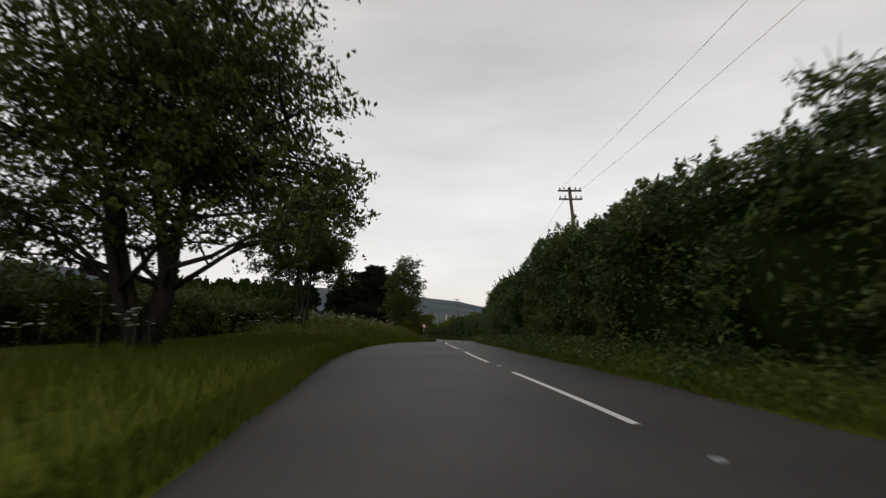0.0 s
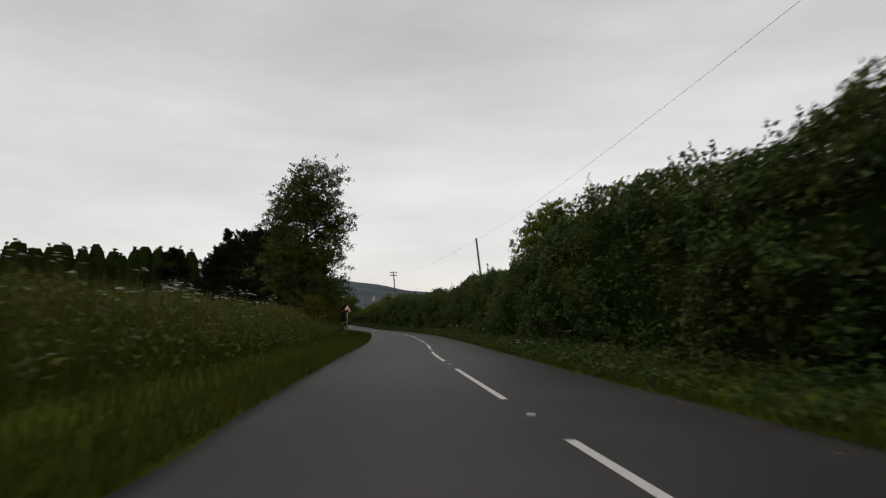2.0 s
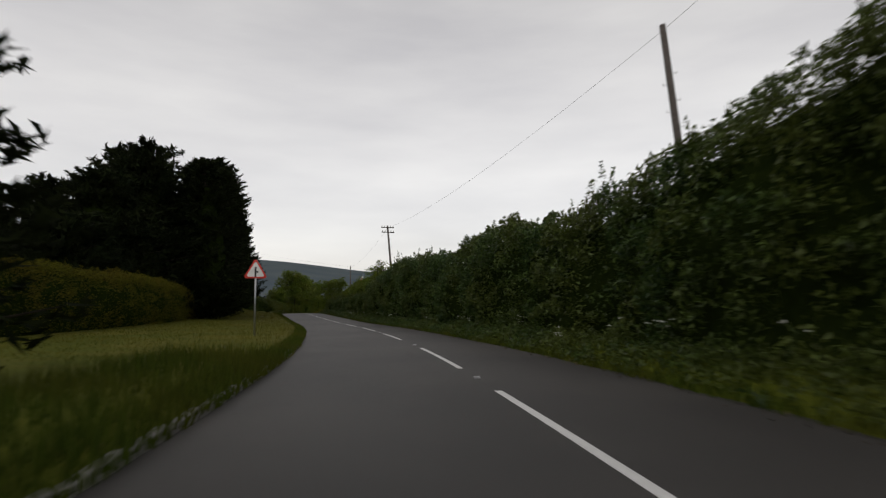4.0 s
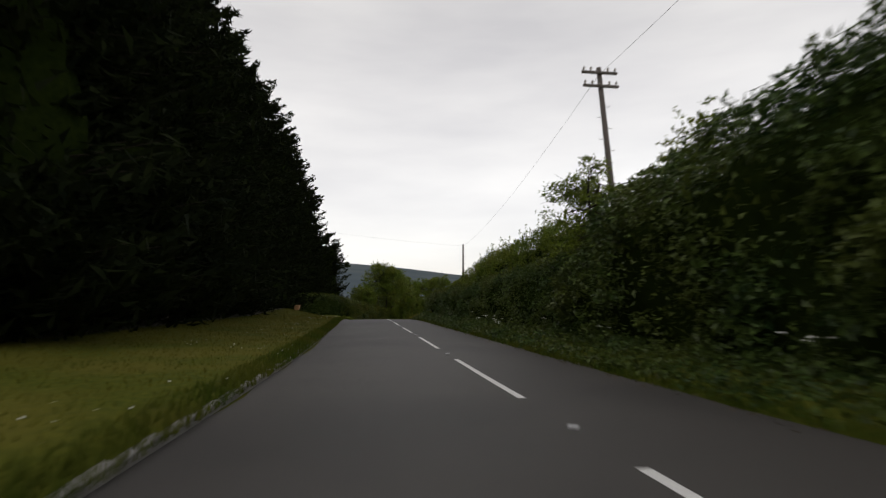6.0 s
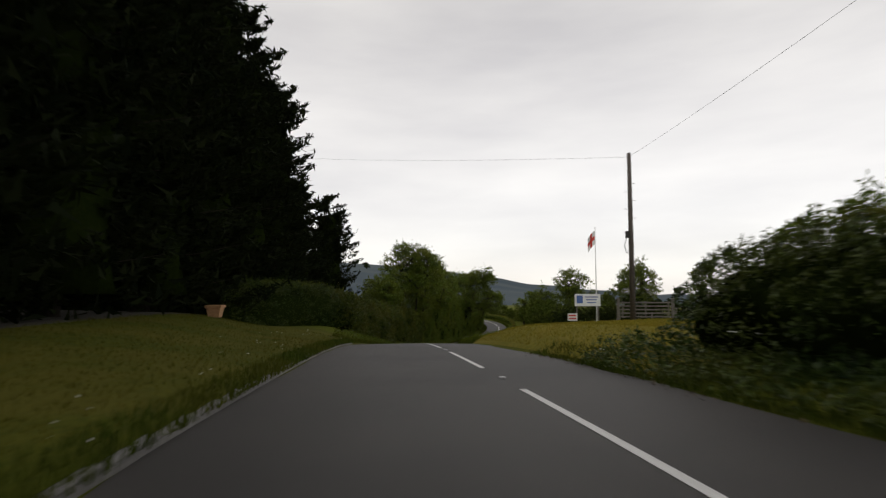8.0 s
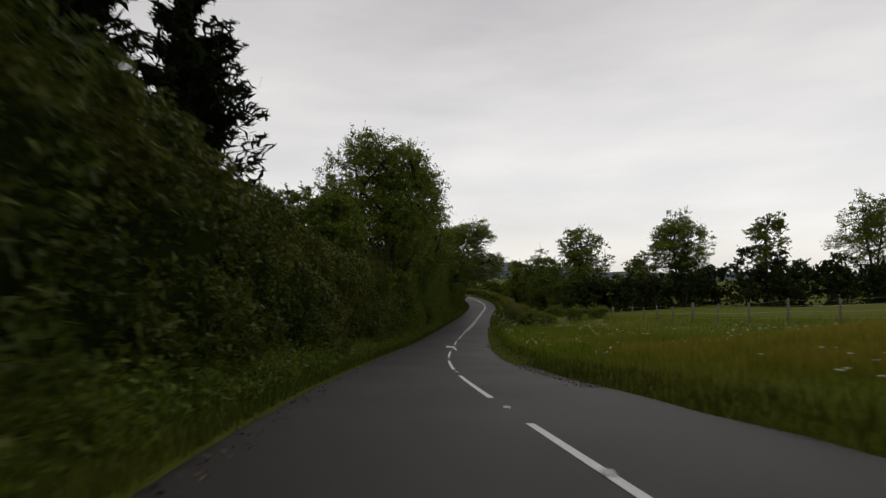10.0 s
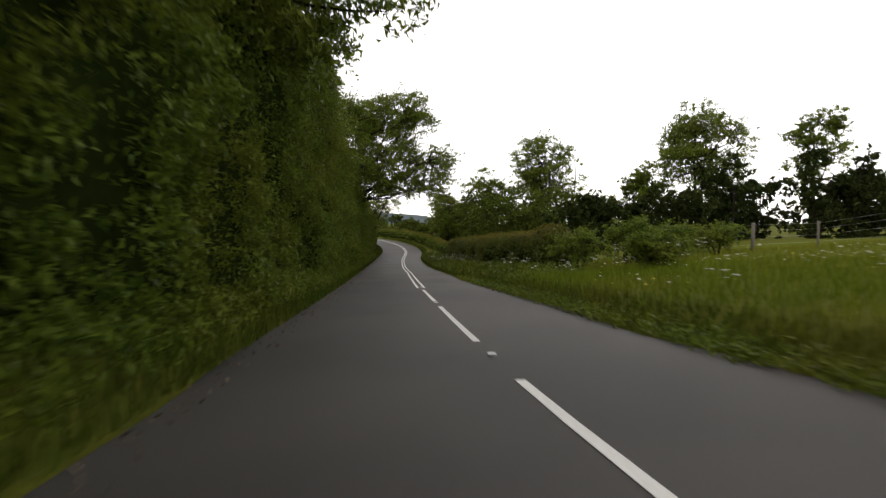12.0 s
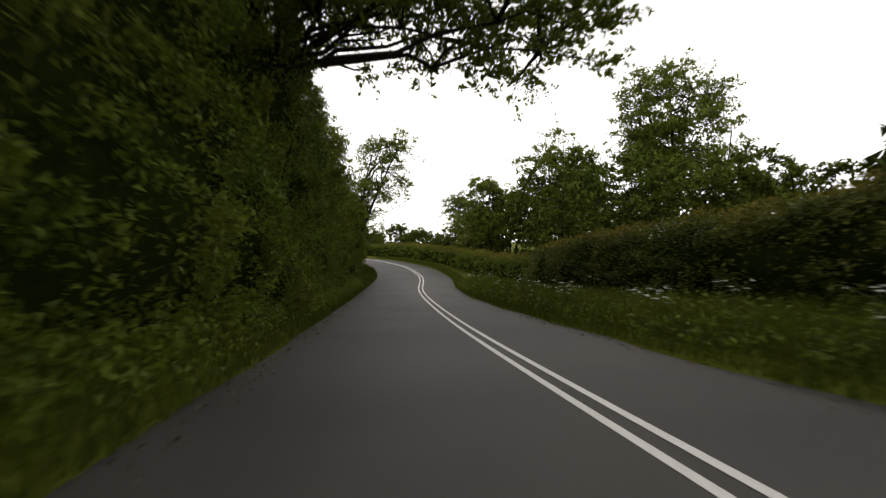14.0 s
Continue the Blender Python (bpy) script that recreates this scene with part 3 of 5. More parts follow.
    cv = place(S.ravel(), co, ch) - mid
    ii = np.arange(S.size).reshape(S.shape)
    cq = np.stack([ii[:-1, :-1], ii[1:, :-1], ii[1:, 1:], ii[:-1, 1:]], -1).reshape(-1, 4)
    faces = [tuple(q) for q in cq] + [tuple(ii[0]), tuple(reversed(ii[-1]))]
    part("inner_shade", mesh_from("hedge_core", cv, faces, CORE, True), CORE, ob, "near-black core painted as the shade inside the hedge")
    return ob


# ---------------------------------------------------------------- trees


def broadleaf(label, s, o, H, R, leaf, seed, bole=2.5, r0=0.25, stems=1, clumps=60, n=16000, size=0.13, shift=(0.0, 0.0), group="",
              squash=1.0, name="tree", low=0.0, spread=0.6, limb_n=1.0, open_=0.42, place=None, folded=False, twigs=3, boughs=None, tight=1.0):
    """A tree: stems, limbs that lead to clumps, and leaves about the clumps. shift: how far the crown leans along and across the lane."""
    rng = np.random.default_rng(seed)
    base = at(s, o) if place is None else np.array(place)
    ob = thing(name, base, label, "tree", group)
    _, nr = along(s)
    fw = np.array([-nr[1], nr[0]])
    cshift = np.array([*(fw * shift[0] + nr * shift[1]), 0.0])
    hc, vc = (H + bole + low) / 2, (H - bole - low) / 2
    d = rng.normal(size=(clumps, 3))
    d /= np.linalg.norm(d, axis=1, keepdims=True)
    rad = rng.uniform(0.25, 1.0, clumps) ** open_
    lobe = np.random.default_rng(seed + 9000).normal(size=(7, 3))
    lobe /= np.linalg.norm(lobe, axis=1, keepdims=True)
    rad[::5] *= 0.45
    rad = rad * (0.80 + 0.32 * np.clip((d @ lobe.T).max(1), 0, 1) ** 4)
    wid = np.where(d[:, 2] < 0, 1.0, 1 - 0.25 * np.abs(d[:, 2]))
    cl = d * rad[:, None] * np.array([R, R, vc * squash]) * wid[:, None] * 0.86
    cl[:, 2] += hc
    cl += cshift * np.clip((cl[:, 2:3] - bole * 0.5) / (H - bole * 0.5), 0, 1) ** 0.6
    rc = R * rng.uniform(0.16, 0.30, clumps) * (1.0 if clumps > 40 else 1.25) * tight
    if boughs:
        # low boughs on one side: how many, reach along and across the lane, lowest and highest
        m, a0, a1, c0, c1, z0, z1 = boughs
        ca = rng.uniform(c0, c1, m)
        e2 = fw[None] * rng.uniform(a0, a1, m)[:, None] + nr[None] * ca[:, None]
        cl = np.vstack([cl, np.column_stack([e2, rng.uniform(z0, z1, m) + 0.08 * (max(abs(c0), abs(c1)) - np.abs(ca))])])
        rc = np.concatenate([rc, rng.uniform(0.6, 1.35, m)])
        clumps += m
    wood = Pile()
    tops = []
    for k in range(stems):
        a = 2 * math.pi * k / stems + rng.uniform(0, 1)
        sp = (0.5 if stems > 1 else 0.06) * spread
        top = np.array([math.cos(a) * R * sp, math.sin(a) * R * sp, 0]) + cshift * 0.7
        u = np.linspace(0, 1, 9)
        pts = np.stack([top[0] * u ** 1.2 + math.cos(a) * 0.18 * (stems > 1), top[1] * u ** 1.2 + math.sin(a) * 0.18 * (stems > 1), u * H * ((0.76 if twigs else 0.55) if stems > 1 else 0.7)], 1)
        pts[:, :2] += np.cumsum(rng.normal(0, 0.08 * R / 4, (9, 2)), 0) * (u[:, None] > 0.05)
        rr = r0 * (1.0 if stems == 1 else 0.72) * (1 - u) ** 0.8 + 0.02
        rr[0] *= 1.35
        pts[0, 2] = -0.15
        wood.tube(pts, rr, 8)
        tops.append(pts)
    limbs = []
    order = rng.permutation(clumps)
    for i, j in enumerate(order):
        c = cl[j]
        main = i < max(6, clumps // 7)
        if not main and rng.uniform() > limb_n:
            continue
        if main:
            st = tops[int(rng.integers(stems))]
            hz = max(bole * 0.75, min(c[2] - 0.5 * np.linalg.norm(c[:2]) * rng.uniform(0.7, 1.2), H * 0.8))
            b = np.array([np.interp(hz, st[:, 2], st[:, q]) for q in range(3)])
        else:
            near = limbs[np.linalg.norm(limbs - c, axis=1).argmin()]
            b = near
        ln = np.linalg.norm(c - b)
        k = 7 if main else 4
        u = np.linspace(0, 1, k)[:, None]
        mid = (b + c) / 2 + np.array([0, 0, 0.12 * ln]) + rng.normal(0, 0.09, 3) * ln
        pts = (1 - u) ** 2 * b + 2 * u * (1 - u) * mid + u * u * c
        if main:
            pts[1:-1] += rng.normal(0, 0.025, (k - 2, 3)) * ln
            grow = pts[2:-1]
            limbs = np.vstack([limbs, grow]) if len(limbs) else grow
        rb = min(r0 * 0.42, 0.018 + 0.018 * ln)
        wood.tube(pts, rb * (1 - 0.85 * u[:, 0]) + 0.006, 5 if main else 3)
        for q in range(twigs):
            tip = c + rng.normal(0, 0.55, 3) * rc[j]
            wood.tube(np.array([pts[-2], (pts[-2] + tip) / 2 + rng.normal(0, 0.06, 3), tip]), [0.014, 0.010, 0.004], 3)
    part("trunk", wood.mesh("trunk", BARK, True), BARK, ob, "grey-brown bark trunk and branching limbs")
    rw = np.maximum(rc, 0.18 * R * tight if boughs else 0.0) ** 2
    # each clump is a heap of domed sprays, most of them at its rim
    ns = clumps * 9
    sj = rng.choice(clumps, ns, p=rw / rw.sum())
    dd = rng.normal(size=(ns, 3))
    dd[:, 2] += 0.25
    dd /= np.linalg.norm(dd, axis=1, keepdims=True)
    sc = cl[sj] + dd * (rc[sj] * rng.uniform(0.15, 1.0, ns) ** 0.5)[:, None] * np.array([1.05, 1.05, 0.72])
    sr = rc[sj] * rng.uniform(0.20, 0.42, ns)
    if folded:
        lp = np.repeat(limbs[limbs[:, 2] > bole + 0.8], 2, 0)
        sc = np.vstack([sc, lp + rng.normal(0, 0.35, lp.shape)])
        sr = np.concatenate([sr, rng.uniform(0.25, 0.5, len(lp))])
        ns = len(sc)
    pick = rng.choice(ns, n, p=sr ** 1.6 / (sr ** 1.6).sum())
    pts = sc[pick] + rng.normal(0, 0.44, (n, 3)) * sr[pick][:, None] * np.array([1, 1, 0.6])
    # twig-like strings at the rim make the outline uneven
    m = n // 13
    jj = rng.choice(clumps, m // 12 + 1)
    e = rng.normal(size=(len(jj), 3)) + 0.8 * (cl[jj] - np.array([0, 0, hc])) / max(R, 1)
    e /= np.linalg.norm(e, axis=1, keepdims=True)
    u = rng.uniform(0.5, 1.35, (len(jj), 12))
    st = cl[jj][:, None] + e[:, None] * (u * rc[jj][:, None])[:, :, None] + rng.normal(0, 0.06, (len(jj), 12, 3))
    pts = np.vstack([pts, st.reshape(-1, 3)])
    pts[:, 2] = np.maximum(pts[:, 2], 0.15)
    outv = pts - np.array([0, 0, hc])
    outv = outv / (np.linalg.norm(outv, axis=1, keepdims=True) + 1e-6)
    tagged(part("crown", leaves("crown", pts, size, leaf, rng, outv, 0.35, 0.55, 0.25, folded), leaf, ob), kind="stuff")
    return ob


def conifer(label, s, o, H, R, seed, n=9000, leaf=None, size=0.42, group="conifers beside the lawn", clear=0.0, place=None, taper=0.75, thick=0.45,
            name="conifer_tree"):
    """A dense evergreen: trunk, whorls of boughs and hanging sprays, over an inner cone painted near-black as shade."""
    rng = np.random.default_rng(seed)
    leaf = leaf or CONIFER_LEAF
    base = at(s, o) if place is None else np.array(place)
    ob = thing(name, base, label, "tree", group)
    wood = Pile()
    wood.tube([(0, 0, -0.15), (0.03, 0, H * 0.3), (0, 0.04, H * 0.7), (0, 0, H * 0.97)], [0.02 * H, 0.016 * H, 0.009 * H, 0.01], 8)
    nb = max(40, int(n / 60))
    per = n // nb
    hb = clear + (H - clear) * rng.uniform(0.01, 0.99, nb) ** 1.15
    az = rng.uniform(0, 2 * np.pi, nb)
    lr = R * np.clip(1 - (hb / H), 0.02, 1) ** taper * rng.uniform(0.66, 1.28, nb)
    for k in range(0, nb, 3):
        d = np.array([math.cos(az[k]), math.sin(az[k]), 0.1])
        wood.tube(np.array([[0, 0, hb[k]], d * lr[k] * 0.5 + [0, 0, hb[k]], d * lr[k] * 0.92 + [0, 0, hb[k] + 0.05 * lr[k]]]), [0.05, 0.03, 0.008], 4)
    part("trunk", wood.mesh("trunk", BARK, True), BARK, ob)
    u = rng.uniform(0.3, 1.05, (nb, per))
    sp = rng.normal(0, 0.20, (nb, per, 2)) * (1.12 - 0.92 * np.clip(u, 0, 1))[:, :, None] * np.maximum(lr, 1.0)[:, None, None]
    x = np.cos(az)[:, None] * lr[:, None] * u - np.sin(az)[:, None] * sp[:, :, 0]
    y = np.sin(az)[:, None] * lr[:, None] * u + np.cos(az)[:, None] * sp[:, :, 0]
    z = hb[:, None] - 0.16 * lr[:, None] * u + 0.30 * lr[:, None] * u ** 3 + sp[:, :, 1] * 0.55
    pts = np.stack([x, y, np.maximum(z, 0.1)], -1).reshape(-1, 3)
    out = np.stack([np.repeat(np.cos(az), per), np.repeat(np.sin(az), per), 0.35 + 0 * np.repeat(az, per)], 1)
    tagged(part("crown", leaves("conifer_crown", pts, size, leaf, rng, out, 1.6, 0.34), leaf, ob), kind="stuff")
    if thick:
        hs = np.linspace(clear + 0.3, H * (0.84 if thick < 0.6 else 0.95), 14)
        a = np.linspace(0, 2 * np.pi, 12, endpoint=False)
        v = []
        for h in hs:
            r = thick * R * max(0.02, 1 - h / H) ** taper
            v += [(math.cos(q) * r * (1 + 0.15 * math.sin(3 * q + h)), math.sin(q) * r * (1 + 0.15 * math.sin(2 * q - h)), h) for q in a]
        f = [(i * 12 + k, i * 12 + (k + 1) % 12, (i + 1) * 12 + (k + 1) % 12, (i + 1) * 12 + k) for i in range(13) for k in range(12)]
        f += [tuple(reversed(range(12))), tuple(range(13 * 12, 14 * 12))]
        part("inner_shade", mesh_from("conifer_core", v, f, CORE, True), CORE, ob)
    return ob


R1 = np.random.default_rng(101)
# the tall hedge on the right, from the start to the telegraph pole by the field
hedge("tall unclipped hawthorn and hazel hedge along the road", [(-16, 6.0, 3.4, 2.6), (4, 6.0, 3.4, 2.6), (10, 6.0, 3.9, 2.6), (20, 6.0, 4.85, 2.8),
      (28, 6.0, 4.9, 2.8), (36, 6.0, 4.4, 2.6), (44, 6.0, 4.4, 2.6), (52, 6.0, 4.2, 2.6), (58, 6.0, 4.7, 2.8), (64, 6.0, 4.9, 3.0), (70, 6.0, 4.7, 3.0), (74, 6.0, 4.1, 2.8),
      (77, 6.1, 3.7, 2.4)],
      HEDGE_LEAF, R1, 215, 0.13, 1.0, 1.1)
hedge("dense hazel hedge along the bend of the road", [(75, 6.2, 3.9, 2.4), (88, 6.2, 4.6, 2.6), (100, 6.2, 4.6, 2.6), (112, 6.0, 4.7, 2.6), (120, 5.9, 4.95, 2.6),
      (126, 5.9, 5.4, 2.6), (131, 5.9, 5.1, 2.6), (136, 5.9, 4.7, 2.6), (141, 5.9, 4.1, 2.6), (146, 5.9, 4.1, 2.6)], HEDGE_LEAF, R1, 215, 0.13, 0.95, 0.8)
hedge("clipped roadside hedge with bushes growing up behind it", [(145, 6.0, 2.9, 1.6), (158, 6.0, 2.55, 1.6), (170, 6.0, 2.35, 1.6), (184, 6.0, 2.1, 1.5)],
      HEDGE_LEAF, R1, 260, 0.09, 0.4, 0.5, lit_top=OLIVE_HEDGE_LEAF)
hedge("loose bushes behind the clipped hedge", [(146, 7.8, 4.3, 2.0), (150, 7.8, 4.4, 2.0), (155, 7.8, 4.8, 2.0), (162, 7.8, 4.8, 2.0), (167, 7.8, 4.7, 2.0), (171, 7.8, 4.2, 2.0), (175, 7.8, 3.5, 2.0), (180, 7.8, 2.9, 2.0), (184, 8.0, 2.5, 2.0)],
      LANE_LEAF, R1, 240, 0.10, 0.9, 1.4)
# left: scrub behind the first trees
hedge("overgrown bramble and elder scrub behind the verge", [(0, -13.5, 2.4, 3.0), (14, -12.5, 2.6, 3.0), (30, -11.0, 2.3, 3.0), (42, -10.2, 1.9, 3.0), (52, -9.8, 1.2, 2.4)], TREE_LEAF, R1, 100, 0.15, 1.2, 0.6)
# left: clipped hedges by the bend, by the lawn and the long lane hedge
hedge("rounded clipped brownish hedge beside the bend", [(75.5, -4.6, 1.7, 1.5), (78, -4.3, 2.0, 1.6), (84, -4.2, 2.1, 1.7), (89, -4.5, 1.9, 1.6)],
      BROWN_HEDGE_LEAF, R1, 300, 0.07, 0.25, 0.2)
hedge("clipped beech hedge at the edge of the lawn", [(101, -12.0, 2.8, 1.6), (118, -11.0, 3.0, 1.6), (134, -11.0, 3.2, 1.6), (143, -11.1, 3.0, 1.6), (149, -11.4, 2.6, 1.6)], BROWN_HEDGE_LEAF, R1, 200, 0.07, 0.3, 0.3)
# made-up row in near-black leaf: closes bright gaps, stands for shade under the cypresses
hedge("added near-black undergrowth standing for the shade beneath the cypresses", [(138, -20, 3.2, 2.0), (170, -19, 3.4, 2.0), (200, -17.5, 3.4, 2.0), (226, -17, 3.2, 2.0)], CONIFER_LEAF, R1, 60, 0.16, 0.8, 0.3)
R2 = np.random.default_rng(102)
hedge("clipped garden hedge turning in to the lane", [(206, -9.4, 2.8, 2.0), (209, -8.0, 3.0, 2.0), (213, -5.6, 3.1, 2.0), (217, -3.6, 3.2, 2.2)], HEDGE_LEAF, R2, 260, 0.08, 0.3, 0.3, lit_top=LANE_LEAF)
hedge("overgrown lane hedge of hazel and field maple", [(215, -3.2, 3.1, 2.6), (224, -3.0, 3.6, 2.6), (234, -2.95, 4.0, 2.6), (243, -2.9, 4.5, 2.8), (250, -2.9, 4.9, 2.8),
      (262, -2.9, 6.2, 3.0)], OLIVE_HEDGE_LEAF, R2, 250, 0.125, 1.1, 1.1)
hedge("high wall of leaves along the sunken lane", [(260, -2.9, 6.0, 3.0), (272, -2.75, 8.5, 3.2), (285, -2.6, 9.8, 3.2), (300, -2.5, 10.5, 2.6), (318, -2.5, 10.2, 2.6), (333, -2.7, 8.0, 2.6)], LANE_LEAF, R2, 265, 0.105, 1.0, 0.9)
hedge("leafy hedge on the far side of the bend in the lane", [(332, -2.8, 7.6, 2.6), (352, -3.4, 6.2, 2.6), (372, -3.2, 5.5, 2.6)], LANE_LEAF, R2, 120, 0.15, 1.0, 0.6)
# right: low hedges of the lane
hedge("clipped hawthorn hedge behind a flowery verge", [(286, 8.4, 2.4, 1.6), (298, 8.2, 2.6, 1.6), (310, 8.0, 2.75, 1.6), (326, 8.0, 2.75, 1.6), (336, 8.2, 2.5, 1.6)],
      OLIVE_HEDGE_LEAF, R2, 260, 0.085, 0.4, 0.4, lit_top=LIT_TOP_LEAF)
hedge("low clipped hedge on the bend of the lane", [(337, 8.3, 2.1, 1.6), (345, 7.2, 2.1, 1.6), (352, 6.2, 2.0, 1.6), (360, 5.7, 1.9, 1.6), (372, 5.5, 1.9, 1.6), (410, 5.5, 1.9, 1.6)], LANE_LEAF, R2, 150, 0.10, 0.3, 0.2, lit_top=LIT_TOP_LEAF)

# trees of the first stretch
broadleaf("large spreading ash tree on the grass verge", 16.5, -7.2, 16.5, 6.3, TREE_LEAF, 1, bole=2.3, tight=0.85, boughs=(200, -5, 5.5, -6.4, 5.6, 2.9, 7.5), r0=0.22, stems=5, clumps=160, n=60000, size=0.185, spread=1.0, folded=True)
broadleaf("three-stemmed alder tree standing in rough grass", 34.5, -6.8, 11.4, 3.5, TREE_LEAF, 2, bole=2.6, tight=0.8, boughs=(26, -2.6, 2.6, -2.8, 2.4, 2.6, 5.5), r0=0.12, stems=3, clumps=110, n=34000, size=0.165, spread=0.4, folded=True)
broadleaf("tall oak with a dark leafy crown beside the bend", 81, -6.1, 12.8, 4.0, TREE_LEAF, 3, bole=1.0, tight=1.0, boughs=(34, -2.4, 2.4, -2.4, 2.2, 1.0, 4.6), r0=0.28, clumps=130, n=46000, size=0.16, folded=True)
conifer("dark clipped cypress beside the bend", 94, -6.6, 7.2, 2.4, 4, n=9000, size=0.3, group="", taper=0.5)
broadleaf("leafy hazel overtopping the roadside hedge", 70.4, 8.1, 8.1, 2.7, LANE_LEAF, 5, bole=1.2, r0=0.09, stems=3, clumps=90, n=26000, size=0.13)
broadleaf("hazel bush growing out of the roadside hedge", 8.0, 7.5, 6.1, 1.4, HEDGE_LEAF, 8, bole=2.6, r0=0.05, stems=3, clumps=22, n=1000, size=0.13)
broadleaf("young ash growing out of the roadside hedge", 141.5, 8.6, 6.6, 2.2, LANE_LEAF, 6, bole=1.6, r0=0.10, stems=2, clumps=36, n=8000, size=0.12)
broadleaf("young ash growing out of the roadside hedge", 147.5, 8.3, 7.4, 2.5, LANE_LEAF, 7, bole=1.6, r0=0.09, stems=2, clumps=40, n=10000, size=0.12)

# evergreens by the lawn
ce = np.random.default_rng(50)
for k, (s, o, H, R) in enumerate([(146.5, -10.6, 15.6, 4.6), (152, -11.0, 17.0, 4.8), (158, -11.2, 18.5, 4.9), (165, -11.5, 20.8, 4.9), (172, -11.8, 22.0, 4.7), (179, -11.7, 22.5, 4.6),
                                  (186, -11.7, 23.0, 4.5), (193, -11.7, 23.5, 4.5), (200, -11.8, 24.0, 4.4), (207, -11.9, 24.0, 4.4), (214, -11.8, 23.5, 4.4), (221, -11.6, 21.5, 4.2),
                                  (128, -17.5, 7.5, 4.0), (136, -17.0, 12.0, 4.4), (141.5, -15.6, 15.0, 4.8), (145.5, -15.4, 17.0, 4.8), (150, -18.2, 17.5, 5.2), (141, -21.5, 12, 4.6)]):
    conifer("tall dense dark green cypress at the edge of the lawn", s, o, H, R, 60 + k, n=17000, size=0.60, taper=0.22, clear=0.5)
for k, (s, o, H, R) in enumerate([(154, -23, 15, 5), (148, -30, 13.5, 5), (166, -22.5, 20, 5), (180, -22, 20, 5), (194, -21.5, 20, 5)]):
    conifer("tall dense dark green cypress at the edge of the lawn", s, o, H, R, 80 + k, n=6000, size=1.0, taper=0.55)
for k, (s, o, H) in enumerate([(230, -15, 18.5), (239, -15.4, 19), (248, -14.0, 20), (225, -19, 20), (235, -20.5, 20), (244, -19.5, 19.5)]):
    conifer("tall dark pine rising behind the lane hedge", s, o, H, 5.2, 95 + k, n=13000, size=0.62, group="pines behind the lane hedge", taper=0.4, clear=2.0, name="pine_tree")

# trees of the lane
broadleaf("round-crowned field maple over the lane hedge", 258.5, -4.2, 19.2, 5.5, LANE_LEAF, 21, bole=0.8, r0=0.26, stems=2, clumps=200, n=54000, size=0.18)
for k, (s, o, H, R) in enumerate([(238, -6.2, 4.8, 2.6), (248.0, -6.2, 9.6, 3.4), (253.5, -7.0, 11.0, 4.0), (265, -4.4, 16.5, 4.8), (274, -4.2, 16.0, 4.8), (283, -5.0, 16.5, 4.3), (292, -6.0, 17.5, 4.0), (301, -5.2, 18, 4.2), (310, -4.9, 18, 4.5)]):
    broadleaf("tall ash leaning over the lane hedge", s, o, H, R, LANE_LEAF, 22 + k, bole=2.5, r0=0.18, stems=2, clumps=90, n=15000, size=0.21, twigs=1, group="trees of the lane",
              shift=(0.0, 1.9 if 260 < s < 280 else 0.0))
broadleaf("slender ash stem standing in the leafy lane hedge", 286.5, -3.4, 11.0, 1.8, LANE_LEAF, 30, bole=6.0, r0=0.07, clumps=24, n=2600, size=0.12)
broadleaf("ash tree with branches overhanging the road", 319, -4.6, 19.5, 7.2, ASH_LEAF, 31, bole=7.2, r0=0.22, stems=2, clumps=80, n=64000, size=0.20, shift=(-1.0, 6.0), spread=0.3, folded=True, boughs=(150, -7, 4, 1.5, 11.4, 6.3, 10.5))
broadleaf("thin-leaved ash tree further down the lane", 350, -4.2, 14.0, 3.7, ASH_LEAF, 32, bole=3.4, r0=0.2, stems=2, clumps=60, n=6500, size=0.20, shift=(0.0, 4.2))
for k, (s, o, H, R) in enumerate([(331, -5.5, 12.5, 4.0), (343, -4.6, 10.5, 3.8), (352, -4.2, 9.5, 3.8), (363, -4.0, 8.5, 3.6), (376, -3.8, 8, 3.6)]):
    broadleaf("bushy tree behind the lane hedge", s, o, H, R, LANE_LEAF, 40 + k, bole=1.5, r0=0.18, stems=2, clumps=50, n=8000, size=0.18, twigs=1, group="trees of the lane")

# trees beyond the meadow
broadleaf("tall open-crowned oak beyond the meadow fence", 332, 42.7, 22.4, 7.0, ASH_LEAF, 51, bole=3.5, low=-3.0, r0=0.34, stems=2, clumps=140, n=27000, size=0.32)
broadleaf("ivy-clad ash with a tufted crown", 332, 59.2, 22.0, 4.5, ASH_LEAF, 52, bole=4.0, low=-3.0, r0=0.4, clumps=80, n=13000, size=0.32)
broadleaf("broad oak at the end of the meadow", 328, 77.2, 25.4, 7.6, ASH_LEAF, 53, bole=4.0, low=-3.0, r0=0.4, stems=2, clumps=120, n=18000, size=0.34)
broadleaf("bushy sycamore beyond the lane hedges", 0, 0, 22.4, 7.6, ASH_LEAF, 54, bole=3.0, low=-5.0, r0=0.36, stems=3, clumps=130, n=30000, size=0.32, place=ground_at(-44.2, 343.9))
broadleaf("smaller tree beside the sycamore", 0, 0, 16.0, 6.4, ASH_LEAF, 55, bole=2.0, low=-4.0, stems=3, place=ground_at(-53.2, 348.5), r0=0.25, clumps=90, n=20000, size=0.30)
broadleaf("bright green round tree behind the lane hedge", 0, 0, 11.5, 4.6, LANE_LEAF, 58, bole=0.8, low=-1.5, stems=3, place=ground_at(-60.2, 353.0), r0=0.2, clumps=70, n=15000, size=0.24)
